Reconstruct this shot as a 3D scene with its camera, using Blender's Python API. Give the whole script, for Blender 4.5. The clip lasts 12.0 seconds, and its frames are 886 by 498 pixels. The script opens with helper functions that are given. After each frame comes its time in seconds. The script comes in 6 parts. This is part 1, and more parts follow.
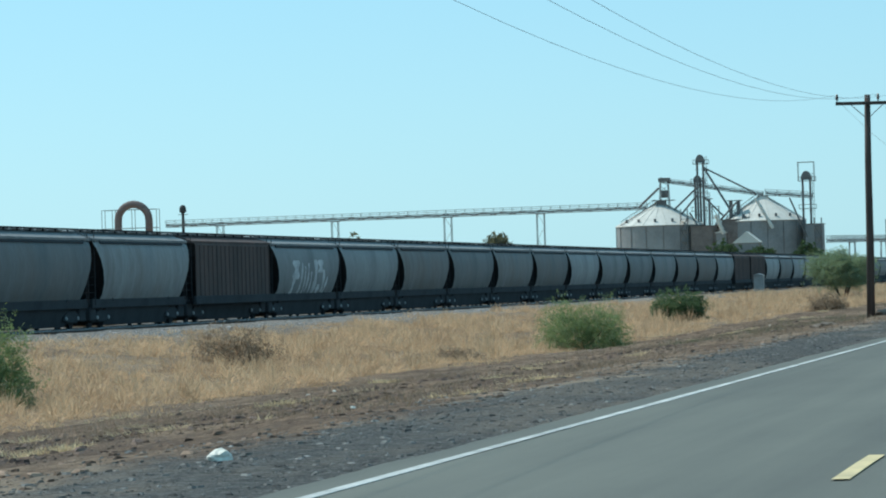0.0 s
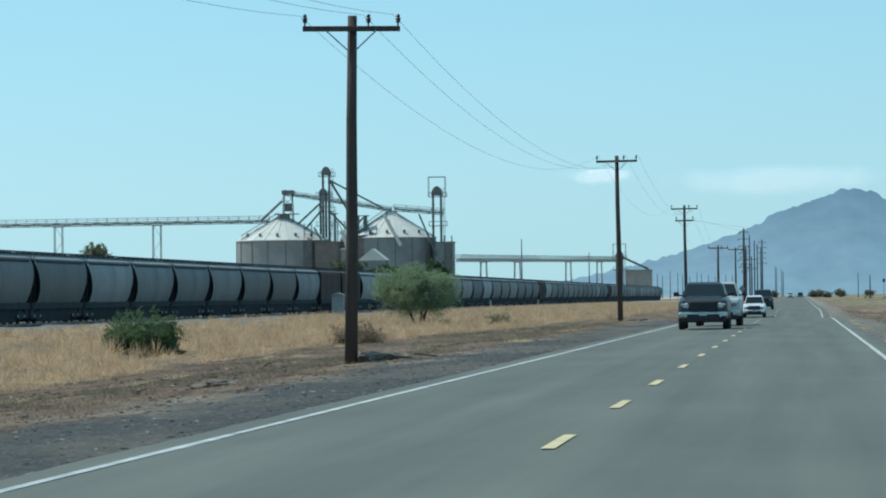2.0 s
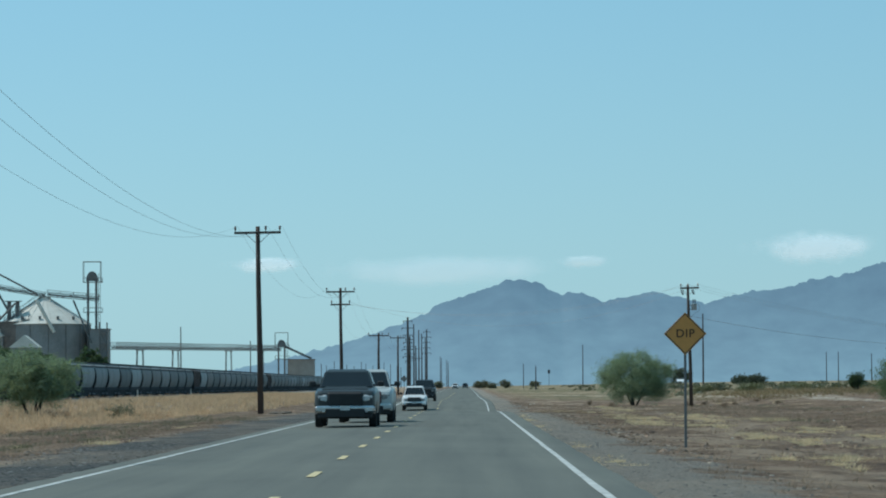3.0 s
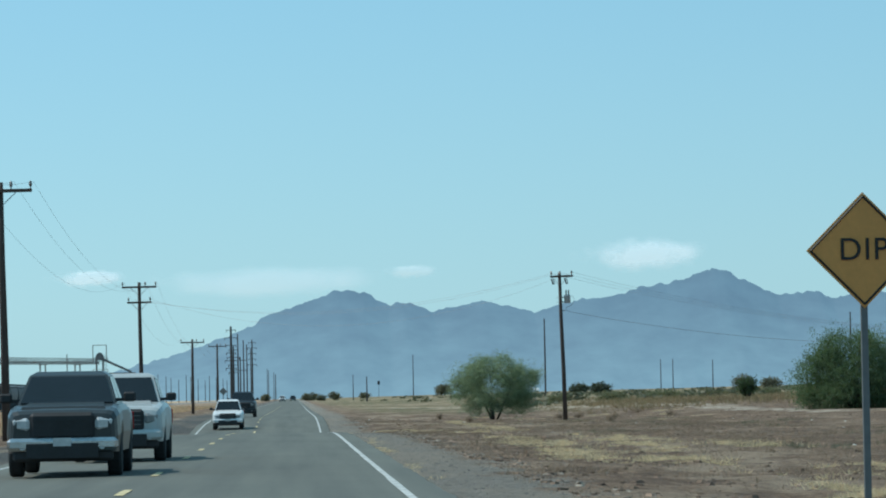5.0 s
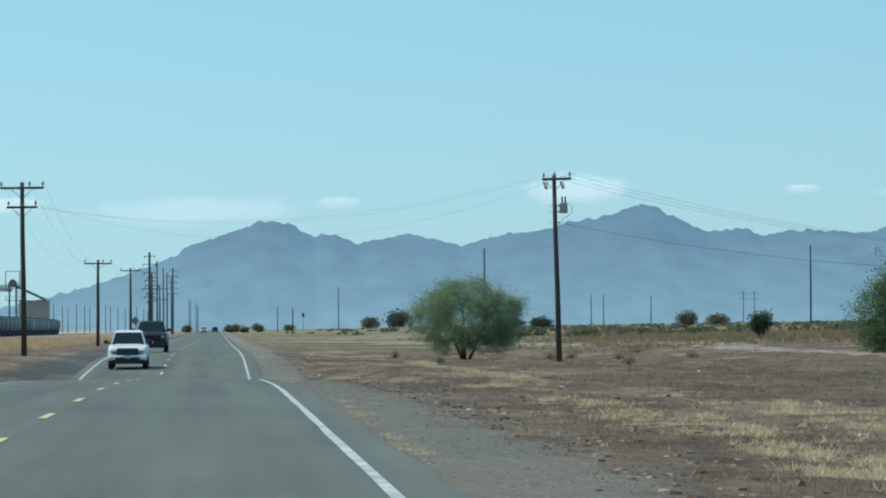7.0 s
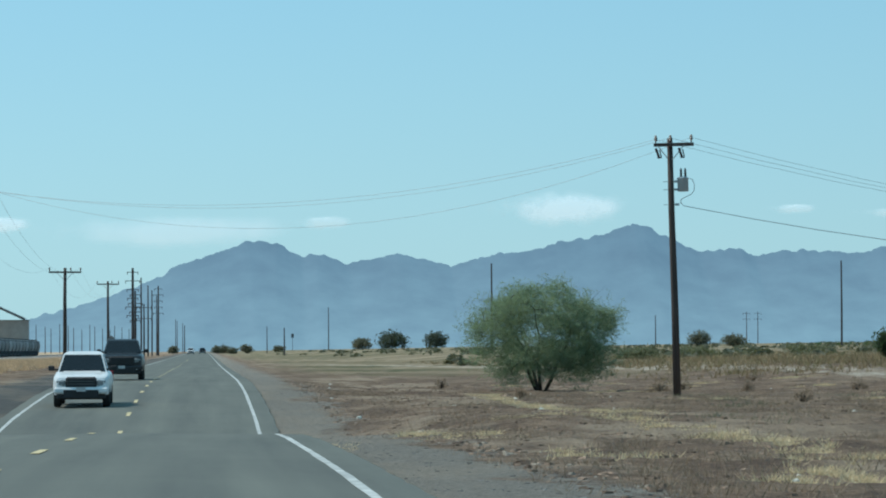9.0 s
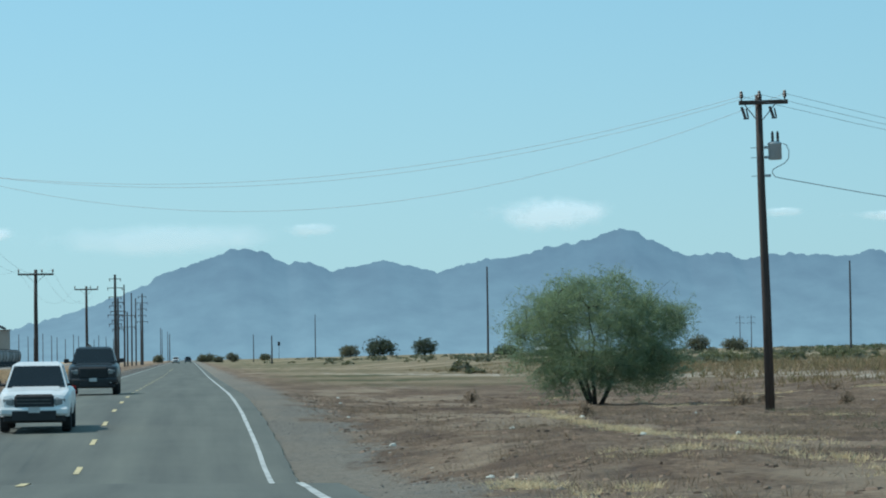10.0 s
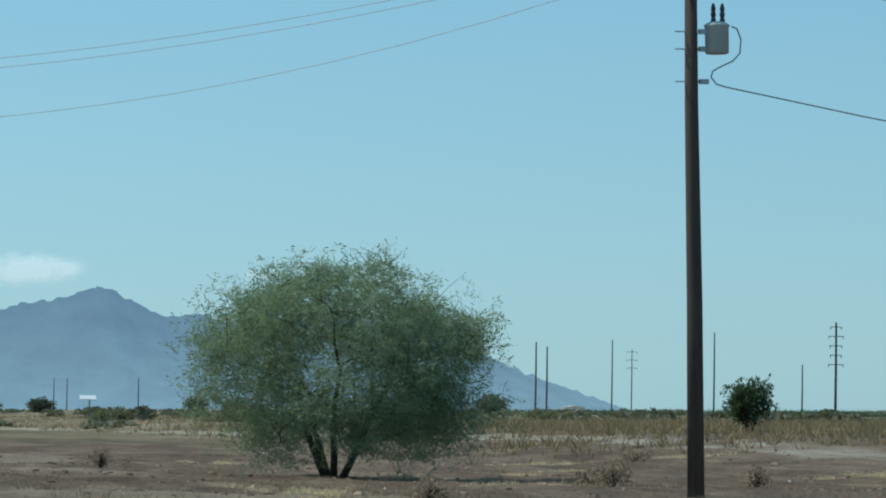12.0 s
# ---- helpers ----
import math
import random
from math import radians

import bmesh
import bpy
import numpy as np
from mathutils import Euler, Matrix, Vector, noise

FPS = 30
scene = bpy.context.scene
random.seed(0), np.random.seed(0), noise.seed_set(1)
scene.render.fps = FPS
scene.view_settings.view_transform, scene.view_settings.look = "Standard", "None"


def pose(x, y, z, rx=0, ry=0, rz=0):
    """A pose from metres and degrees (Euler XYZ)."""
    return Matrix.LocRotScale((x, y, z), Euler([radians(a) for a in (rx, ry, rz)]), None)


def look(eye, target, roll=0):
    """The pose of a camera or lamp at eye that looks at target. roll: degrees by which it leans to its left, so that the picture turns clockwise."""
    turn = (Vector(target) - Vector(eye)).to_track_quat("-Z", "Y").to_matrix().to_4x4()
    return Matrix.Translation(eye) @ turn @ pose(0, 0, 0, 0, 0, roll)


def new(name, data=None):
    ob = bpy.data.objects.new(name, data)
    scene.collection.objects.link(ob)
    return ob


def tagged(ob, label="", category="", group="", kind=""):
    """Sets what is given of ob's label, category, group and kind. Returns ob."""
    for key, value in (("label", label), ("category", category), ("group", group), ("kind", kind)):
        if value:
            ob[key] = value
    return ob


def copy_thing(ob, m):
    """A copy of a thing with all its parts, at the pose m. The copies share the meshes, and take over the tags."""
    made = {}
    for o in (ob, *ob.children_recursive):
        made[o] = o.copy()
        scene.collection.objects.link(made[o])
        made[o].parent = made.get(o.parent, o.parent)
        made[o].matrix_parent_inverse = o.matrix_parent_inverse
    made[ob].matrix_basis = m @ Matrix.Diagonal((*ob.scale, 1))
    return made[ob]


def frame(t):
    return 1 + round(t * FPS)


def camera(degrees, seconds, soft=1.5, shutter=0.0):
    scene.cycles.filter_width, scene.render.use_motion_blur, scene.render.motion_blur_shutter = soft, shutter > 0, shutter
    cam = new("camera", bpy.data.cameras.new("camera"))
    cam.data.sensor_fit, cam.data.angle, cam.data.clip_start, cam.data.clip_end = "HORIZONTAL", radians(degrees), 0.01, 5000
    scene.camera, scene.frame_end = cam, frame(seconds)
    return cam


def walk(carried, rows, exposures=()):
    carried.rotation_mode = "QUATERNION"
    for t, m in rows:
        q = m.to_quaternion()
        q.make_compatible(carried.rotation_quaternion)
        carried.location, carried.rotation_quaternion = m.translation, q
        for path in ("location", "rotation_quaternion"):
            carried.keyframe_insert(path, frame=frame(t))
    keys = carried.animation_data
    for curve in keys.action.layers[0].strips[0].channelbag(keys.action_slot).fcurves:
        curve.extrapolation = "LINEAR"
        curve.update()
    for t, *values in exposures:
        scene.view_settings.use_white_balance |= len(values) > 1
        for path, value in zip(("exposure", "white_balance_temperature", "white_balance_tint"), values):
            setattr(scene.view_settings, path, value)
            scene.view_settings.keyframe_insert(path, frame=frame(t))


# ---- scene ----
EXPOSURES = [(0.0, 0.27, 6350, 6), (0.5, 0.067, 6250, 6), (1.0, 0.014, 6250, 6), (1.5, 0.005, 6250, 6), (2.0, 0.173, 6300, 6), (2.5, 0.226, 6350, 6), (3.0, -0.082, 6300, 6), (3.5, 0.054, 6350, 6), (5.5, 0.073, 6350, 6), (6.0, -0.143, 6350, 6), (6.5, 0.238, 6350, 6), (7.0, 0.117, 6350, 6), (9.5, 0.088, 6350, 6), (10.5, 0.09, 6350, 6), (11.0, 0.203, 6350, 6), (11.5, -0.006, 6350, 6), (12.0, -0.039, 6350, 6)]
cam = camera(13.855, 12.0, soft=1.95)
walk(cam, [
    (0.0, look((-0.26, 0.00, 1.304), (-192.75, 981.24, 12.16), -1.722)),
    (0.5, look((-0.23, 12.91, 1.300), (-196.24, 993.06, 30.90), -1.506)),
    (1.0, look((-0.20, 25.79, 1.297), (-170.74, 1010.64, 32.74), -1.137)),
    (1.5, look((-0.18, 38.66, 1.294), (-127.18, 1030.30, 24.34), -0.683)),
    (2.0, look((-0.15, 51.51, 1.291), (-97.72, 1046.65, 14.83), -0.613)),
    (2.5, look((-0.13, 64.34, 1.288), (-52.67, 1062.48, 32.09), -0.498)),
    (3.0, look((-0.10, 77.14, 1.285), (-6.22, 1076.42, 38.69), -0.309)),
    (3.5, look((-0.07, 89.93, 1.283), (14.98, 1089.25, 34.86), -0.263)),
    (3.7, look((-0.05, 95.04, 1.282), (22.95, 1094.05, 39.48), -0.181)),
    (5.3, look((0.11, 135.80, 1.275), (43.88, 1133.98, 42.66), -1.056)),
    (5.5, look((0.13, 140.88, 1.274), (47.37, 1138.59, 49.71), -0.902)),
    (6.0, look((0.18, 153.57, 1.273), (60.27, 1151.02, 39.81), -0.369)),
    (6.5, look((0.23, 166.24, 1.271), (65.95, 1163.88, 21.24), -0.164)),
    (7.0, look((0.19, 178.89, 1.270), (62.16, 1176.73, 22.97), -0.302)),
    (7.2, look((0.17, 183.94, 1.270), (60.46, 1181.84, 24.78), -0.444)),
    (8.8, look((0.05, 224.25, 1.267), (66.44, 1221.70, 27.66), -0.285)),
    (9.0, look((0.04, 229.28, 1.267), (65.54, 1226.75, 28.75), -0.277)),
    (9.5, look((0.02, 241.83, 1.267), (63.11, 1239.63, 21.64), -0.486)),
    (10.0, look((0.03, 254.36, 1.266), (69.74, 1251.49, 30.59), -0.757)),
    (10.5, look((0.05, 266.86, 1.200), (106.16, 1260.68, 33.98), -1.340)),
    (11.0, look((0.06, 279.35, 1.104), (150.48, 1267.60, 28.53), -0.983)),
    (11.5, look((0.08, 291.82, 0.992), (189.76, 1273.07, 35.21), -0.167)),
    (12.0, look((0.09, 304.27, 0.764), (212.22, 1280.39, 47.46), 0.888)),
], exposures=EXPOSURES)
# path end

# ---- world, sun ----
SUN_EL, SUN_AZ = radians(54), radians(-74)          # azimuth clockwise from +Y
sun_dir = Vector((math.sin(SUN_AZ) * math.cos(SUN_EL), math.cos(SUN_AZ) * math.cos(SUN_EL), math.sin(SUN_EL)))
world = bpy.data.worlds.new("sky")
scene.world = world
world.use_nodes = True
wn = world.node_tree.nodes
wl = world.node_tree.links
wn.clear()
sky = wn.new("ShaderNodeTexSky")
sky.sky_type, sky.sun_disc = "NISHITA", False
sky.sun_elevation, sky.sun_rotation = SUN_EL, SUN_AZ
sky.altitude, sky.air_density, sky.dust_density, sky.ozone_density = 300.0, 1.0, 0.6, 3.0
tint = wn.new("ShaderNodeMixRGB")
tint.blend_type, tint.inputs[0].default_value = "MIX", 0.64      # summer haze evens the clear sky out
sky_co = wn.new("ShaderNodeTexCoord")
sky_z = wn.new("ShaderNodeSeparateXYZ")
wl.new(sky_co.outputs["Generated"], sky_z.inputs[0])
haze = wn.new("ShaderNodeValToRGB")                               # paler towards the horizon
haze.color_ramp.elements[0].position, haze.color_ramp.elements[0].color = 0.0, (0.405, 0.83, 1.0, 1)
haze.color_ramp.elements[1].position, haze.color_ramp.elements[1].color = 0.13, (0.30, 0.72, 0.985, 1)
wl.new(sky_z.outputs[2], haze.inputs[0])
haze_gain = wn.new("ShaderNodeMixRGB")
haze_gain.blend_type, haze_gain.inputs[0].default_value = "MULTIPLY", 1.0
wl.new(haze.outputs[0], haze_gain.inputs[1])
sunward = wn.new("ShaderNodeMath")                                # brighter towards the sun's side
sunward.operation = "MULTIPLY_ADD"
sunward.inputs[1].default_value, sunward.inputs[2].default_value = -0.30 * 8.45, 8.45
wl.new(sky_z.outputs[0], sunward.inputs[0])
wl.new(sunward.outputs[0], haze_gain.inputs[2])
wl.new(haze_gain.outputs[0], tint.inputs[2])
bg = wn.new("ShaderNodeBackground")
bg.inputs["Strength"].default_value = 0.10
out = wn.new("ShaderNodeOutputWorld")
wl.new(sky.outputs[0], tint.inputs[1])
wl.new(tint.outputs[0], bg.inputs["Color"])
wl.new(bg.outputs[0], out.inputs["Surface"])

sun_data = bpy.data.lights.new("sun", "SUN")
sun_data.energy, sun_data.angle, sun_data.color = 3.1, radians(0.55), (1.0, 0.96, 0.88)
sun = new("sun", sun_data)
sun.matrix_world = look(tuple(sun_dir * 200), (0, 0, 0))


# ---- materials ----
def nodes_of(name):
    m = bpy.data.materials.new(name)
    m.use_nodes = True
    return m, m.node_tree.nodes, m.node_tree.links, m.node_tree.nodes["Principled BSDF"]


def noise_node(n, l, coord, scale, detail=4.0, rough=0.6, stretch=None):
    tex = n.new("ShaderNodeTexNoise")
    tex.inputs["Scale"].default_value, tex.inputs["Detail"].default_value = scale, detail
    tex.inputs["Roughness"].default_value = rough
    if stretch:
        mp = n.new("ShaderNodeMapping")
        mp.inputs["Scale"].default_value = stretch
        l.new(coord, mp.inputs["Vector"])
        coord = mp.outputs[0]
    l.new(coord, tex.inputs["Vector"])
    return tex.outputs["Fac"]


def ramp_node(n, l, fac, stops):
    r = n.new("ShaderNodeValToRGB")
    e = r.color_ramp.elements
    while len(e) < len(stops):
        e.new(0.5)
    for el, (p, c) in zip(e, stops):
        el.position, el.color = p, (*c, 1) if len(c) == 3 else c
    l.new(fac, r.inputs[0])
    return r.outputs[0]


def mix_node(n, l, fac, a, b, kind="MIX"):
    x = n.new("ShaderNodeMixRGB")
    x.blend_type = kind
    for k, v in enumerate((fac, a, b)):
        if hasattr(v, "is_output"):
            l.new(v, x.inputs[k])
        elif k == 0:
            x.inputs[0].default_value = v
        else:
            x.inputs[k].default_value = (*v, 1)
    return x.outputs[0]


def maths(n, l, op, a, b=0.0, clamp=False):
    x = n.new("ShaderNodeMath")
    x.operation, x.use_clamp = op, clamp
    for k, v in enumerate((a, b)):
        if hasattr(v, "is_output"):
            l.new(v, x.inputs[k])
        else:
            x.inputs[k].default_value = v
    return x.outputs[0]


def surface(name, light, dark, scale=0.6, fine=12.0, rough=0.8, metal=0.0, bump=0.25, vary=0.0, stretch=None, spec=0.3, stain=None):
    """A worn surface: two colours mixed by coarse stains and fine grain, with fine relief."""
    m, n, l, p = nodes_of(name)
    co = n.new("ShaderNodeTexCoord").outputs["Object"]
    a = noise_node(n, l, co, scale, 5, 0.65, stretch)
    b = noise_node(n, l, co, fine, 3, 0.7, stretch)
    both = maths(n, l, "ADD", maths(n, l, "MULTIPLY", a, 0.65), maths(n, l, "MULTIPLY", b, 0.35))
    col = ramp_node(n, l, both, [(0.36, dark), (0.62, light)])
    if vary:
        rnd = n.new("ShaderNodeObjectInfo").outputs["Random"]
        hs = n.new("ShaderNodeHueSaturation")
        l.new(col, hs.inputs["Color"])
        l.new(maths(n, l, "ADD", maths(n, l, "MULTIPLY", rnd, 2 * vary), 1 - vary), hs.inputs["Value"])
        col = hs.outputs[0]
        if stain:
            amount = maths(n, l, "FRACT", maths(n, l, "MULTIPLY", rnd, 7.3))
            streak = noise_node(n, l, co, 0.45, 5, 0.7, (1, 1, 0.25))
            spread_ = maths(n, l, "ADD", maths(n, l, "MULTIPLY", maths(n, l, "SUBTRACT", streak, 0.5), 3.0), maths(n, l, "SUBTRACT", maths(n, l, "MULTIPLY", amount, 1.3), 0.55), True)
            col = mix_node(n, l, maths(n, l, "MULTIPLY", spread_, 0.85), col, stain)
    l.new(col, p.inputs["Base Color"])
    p.inputs["Roughness"].default_value, p.inputs["Metallic"].default_value = rough, metal
    p.inputs["Specular IOR Level"].default_value = spec
    if bump:
        bn = n.new("ShaderNodeBump")
        bn.inputs["Strength"].default_value, bn.inputs["Distance"].default_value = bump, 0.02
        l.new(b, bn.inputs["Height"])
        l.new(bn.outputs[0], p.inputs["Normal"])
    return m


M = {}
M["pole"] = surface("creosoted wood", (0.10, 0.07, 0.058), (0.045, 0.034, 0.03), 0.8, 9, 0.85, stretch=(6, 6, 0.4))
M["pole_far"] = surface("weathered pole wood", (0.09, 0.075, 0.07), (0.05, 0.042, 0.04), 0.8, 9, 0.9, stretch=(6, 6, 0.4))
M["steel"] = surface("galvanised steel", (0.42, 0.44, 0.45), (0.26, 0.28, 0.29), 1.5, 20, 0.5, 0.6)
M["dark_steel"] = surface("dark painted steel", (0.06, 0.062, 0.065), (0.03, 0.03, 0.032), 1.2, 14, 0.7, 0.2)
M["plant_steel"] = surface("weathered plant steel", (0.20, 0.20, 0.195), (0.12, 0.122, 0.122), 0.4, 4, 0.75, 0.2)
M["plant_brown"] = surface("rust-streaked brown sheet steel", (0.24, 0.205, 0.185), (0.12, 0.105, 0.097), 0.5, 3, 0.8, 0.1)
M["rubber"] = surface("tyre rubber", (0.035, 0.035, 0.036), (0.02, 0.02, 0.02), 3, 30, 0.9)
M["wire"] = surface("aluminium cable", (0.30, 0.31, 0.32), (0.22, 0.23, 0.24), 3, 30, 0.6, 0.3, bump=0)
M["porcelain"] = surface("brown porcelain", (0.07, 0.05, 0.045), (0.04, 0.03, 0.03), 3, 30, 0.3, bump=0)
M["car_grey"] = surface("grey hopper paint", (0.275, 0.28, 0.275), (0.165, 0.17, 0.17), 0.35, 5, 0.75, 0.0, vary=0.36, stretch=(1, 1, 0.35), stain=(0.15, 0.125, 0.11))
M["car_rust"] = surface("rusty brown car paint", (0.10, 0.068, 0.06), (0.045, 0.036, 0.034), 0.5, 5, 0.85, vary=0.15, stretch=(1, 1, 0.3))
M["car_roof"] = surface("dusty car roof", (0.24, 0.245, 0.24), (0.14, 0.145, 0.145), 0.5, 6, 0.7, vary=0.15)
M["car_under"] = surface("grimy underframe", (0.055, 0.060, 0.066), (0.034, 0.037, 0.041), 0.8, 8, 0.9, spec=0.15)
M["rail"] = surface("rail steel", (0.62, 0.61, 0.60), (0.45, 0.43, 0.42), 1, 20, 0.22, 0.95, 0.05)
M["rail_web"] = surface("rusty rail side", (0.075, 0.06, 0.052), (0.04, 0.034, 0.03), 2, 20, 0.9)
M["bin_wall"] = surface("corrugated bin wall", (0.29, 0.295, 0.29), (0.20, 0.205, 0.205), 0.15, 2, 0.6, 0.3)
M["bin_roof"] = surface("pale bin roof", (0.66, 0.64, 0.58), (0.50, 0.48, 0.43), 0.2, 3, 0.85, 0.0, spec=0.1)
M["bin_tan"] = surface("tan load-out bin", (0.36, 0.32, 0.28), (0.26, 0.23, 0.21), 0.3, 3, 0.7)


# ---- mesh helpers ----
def part(name, bm, material, parent=None, label="", smooth=False):
    me = bpy.data.meshes.new(name)
    bm.to_mesh(me)
    bm.free()
    for mt in material if isinstance(material, (list, tuple)) else [material]:
        me.materials.append(mt)
    if smooth:
        me.polygons.foreach_set("use_smooth", [True] * len(me.polygons))
    ob = new(name, me)
    ob.parent = parent
    if label:
        ob["label"] = label
    return ob


def mesh_of(name, verts, faces, material, parent=None, smooth=False):
    me = bpy.data.meshes.new(name)
    me.from_pydata(verts, [], faces)
    for mt in material if isinstance(material, (list, tuple)) else [material]:
        me.materials.append(mt)
    if smooth:
        me.polygons.foreach_set("use_smooth", [True] * len(me.polygons))
    ob = new(name, me)
    ob.parent = parent
    return ob


def box(bm, c, s, m=None, bevel=0.0):
    ret = bmesh.ops.create_cube(bm, size=1.0, matrix=Matrix.Translation(c) @ (m or Matrix()) @ Matrix.Diagonal((*s, 1)))
    if bevel:
        edges = list({e for v in ret["verts"] for e in v.link_edges})
        bmesh.ops.bevel(bm, geom=edges, offset=bevel, segments=1, affect="EDGES")
    return bm


def tube(bm, a, b, r1, r2=None, seg=8, caps=True):
    """A straight, tapered round bar from a to b."""
    a, b = Vector(a), Vector(b)
    r2 = r1 if r2 is None else r2
    q = (b - a).to_track_quat("Z", "Y").to_matrix()
    rings = []
    for p, r in ((a, r1), (b, r2)):
        rings.append([bm.verts.new(p + q @ Vector((r * math.cos(k * math.tau / seg), r * math.sin(k * math.tau / seg), 0))) for k in range(seg)])
    for k in range(seg):
        bm.faces.new((rings[0][k], rings[0][(k + 1) % seg], rings[1][(k + 1) % seg], rings[1][k]))
    if caps:
        bm.faces.new(rings[0][::-1])
        bm.faces.new(rings[1])
    return bm


def pipe(bm, pts, r, seg=6):
    """A bent round bar through pts."""
    rings, q = [], None
    for i, p in enumerate(pts):
        d = (Vector(pts[min(i + 1, len(pts) - 1)]) - Vector(pts[max(i - 1, 0)])).normalized()
        q = d.to_track_quat("Z", "Y").to_matrix() if q is None else (q.col[2].rotation_difference(d).to_matrix() @ q)
        rr = r[i] if isinstance(r, (list, tuple)) else r
        rings.append([bm.verts.new(Vector(p) + q @ Vector((rr * math.cos(k * math.tau / seg), rr * math.sin(k * math.tau / seg), 0))) for k in range(seg)])
    for a, b in zip(rings, rings[1:]):
        for k in range(seg):
            bm.faces.new((a[k], a[(k + 1) % seg], b[(k + 1) % seg], b[k]))
    bm.faces.new(rings[0][::-1])
    bm.faces.new(rings[-1])
    return bm


def lathe(bm, prof, seg=24, c=(0, 0, 0)):
    """A turned shape from (radius, height) pairs."""
    rings = []
    for r, z in prof:
        rings.append([bm.verts.new((c[0] + r * math.cos(k * math.tau / seg), c[1] + r * math.sin(k * math.tau / seg), c[2] + z)) for k in range(seg)])
    for a, b in zip(rings, rings[1:]):
        for k in range(seg):
            bm.faces.new((a[k], a[(k + 1) % seg], b[(k + 1) % seg], b[k]))
    bm.faces.new(rings[0][::-1])
    bm.faces.new(rings[-1])
    return bm


def extrude_y(bm, section, y0, y1, closed=True, mat=0):
    """A section of (x, z) pairs drawn out along y."""
    a = [bm.verts.new((x, y0, z)) for x, z in section]
    b = [bm.verts.new((x, y1, z)) for x, z in section]
    k = len(section)
    fs = [bm.faces.new((a[i], a[(i + 1) % k], b[(i + 1) % k], b[i])) for i in range(k if closed else k - 1)]
    if closed:
        fs += [bm.faces.new(a[::-1]), bm.faces.new(b)]
    for f in fs:
        f.material_index = mat
    bmesh.ops.recalc_face_normals(bm, faces=fs)
    return bm


def thing(name, m, label, category, group="", kind=""):
    ob = new(name)
    ob.matrix_world = m
    return tagged(ob, label, category, group, kind)


# ---- ground and road ----
ROAD_L, ROAD_C, ROAD_R = -5.70, -2.28, 1.57         # edge line, centre line, edge line
DIP = [(-400, 0), (256, 0), (271, -0.08), (281, -0.17), (296, -0.32), (306, -0.47), (313, -0.9), (321, -1.12), (330, -1.02), (340, -0.74), (350, -0.55),
       (363, -0.32), (380, -0.17), (400, -0.09), (480, -0.15), (560, -0.2), (900, 0.0), (1500, 0.3), (5000, 0.4)]


def road_z(y):
    ys, zs = zip(*DIP)
    return float(np.interp(y, ys, zs))


def smooth_step(a, b, v):
    t = min(1, max(0, (v - a) / (b - a)))
    return t * t * (3 - 2 * t)


def ditch(y):
    """How deep the ditch between road and railway is, from 0 to 1."""
    return float(np.interp(y, [140, 190, 280, 340], [1.0, 0.5, 0.3, 0.0]))


def grass_edge(y):
    """Where the dirt of the verge gives way to grass."""
    return -14.2 - 8.0 * float(np.interp(y, [130, 270], [1.0, 0.0]))


def ground_z(x, y):
    """The height of the land, in metres."""
    rz = road_z(y)
    edge = max(ROAD_L - 0.45 - x, x - ROAD_R - 0.6, 0)        # metres beyond the asphalt
    if edge <= 0:
        return rz - 0.09
    far = 0.0
    if x > 0:
        far = 0.012 * min(400, max(0, x - 20)) - 0.22 - 0.25 * smooth_step(300, 345, y) * smooth_step(470, 400, y) * smooth_step(34, 20, x)
        far += 0.45 * smooth_step(24, 34, x) * smooth_step(385, 420, y)      # a low bank behind the sandy track
    else:
        far = -0.12
        far += 0.10 * smooth_step(-30, -37, x) + ditch(y) * float(np.interp(x, [-35, -25.5, -23.5, -21, -11.2, -8], [0, -0.98, -1.07, -1.04, -0.25, 0]))
    dirt = smooth_step(1.0, 5.0, edge)
    z = (rz - 0.09) * (1 - smooth_step(0.3, 6, edge)) + far * smooth_step(0.3, 6, edge)
    v = Vector((x * 0.9, y * 0.9, 0))
    z += dirt * (0.085 * noise.noise(v) + 0.10 * noise.noise(v * 0.22) + 0.035 * noise.noise(v * 2.7))
    z += 0.25 * smooth_step(40, 200, edge) * noise.noise(Vector((x * 0.02, y * 0.02, 3)))
    return z


def lines(*spans):
    vals = []
    for a, b, s in spans:
        vals += list(np.arange(a, b, s))
    return vals + [spans[-1][1]]


gx = lines((-2600, -300, 230), (-300, -60, 20), (-60, -30, 1.5), (-30, -5.9, 0.45), (-5.9, 1.8, 1.5), (1.8, 24, 0.45), (24, 60, 1.5), (60, 300, 20), (300, 2600, 230))
gy = lines((-300, 10, 31), (10, 140, 0.45), (140, 420, 0.9), (420, 700, 4), (700, 1500, 25), (1500, 4990, 120))
verts = [(x, y, ground_z(x, y)) for y in gy for x in gx]
w = len(gx)
faces = [(j * w + i, j * w + i + 1, (j + 1) * w + i + 1, (j + 1) * w + i) for j in range(len(gy) - 1) for i in range(w - 1)]


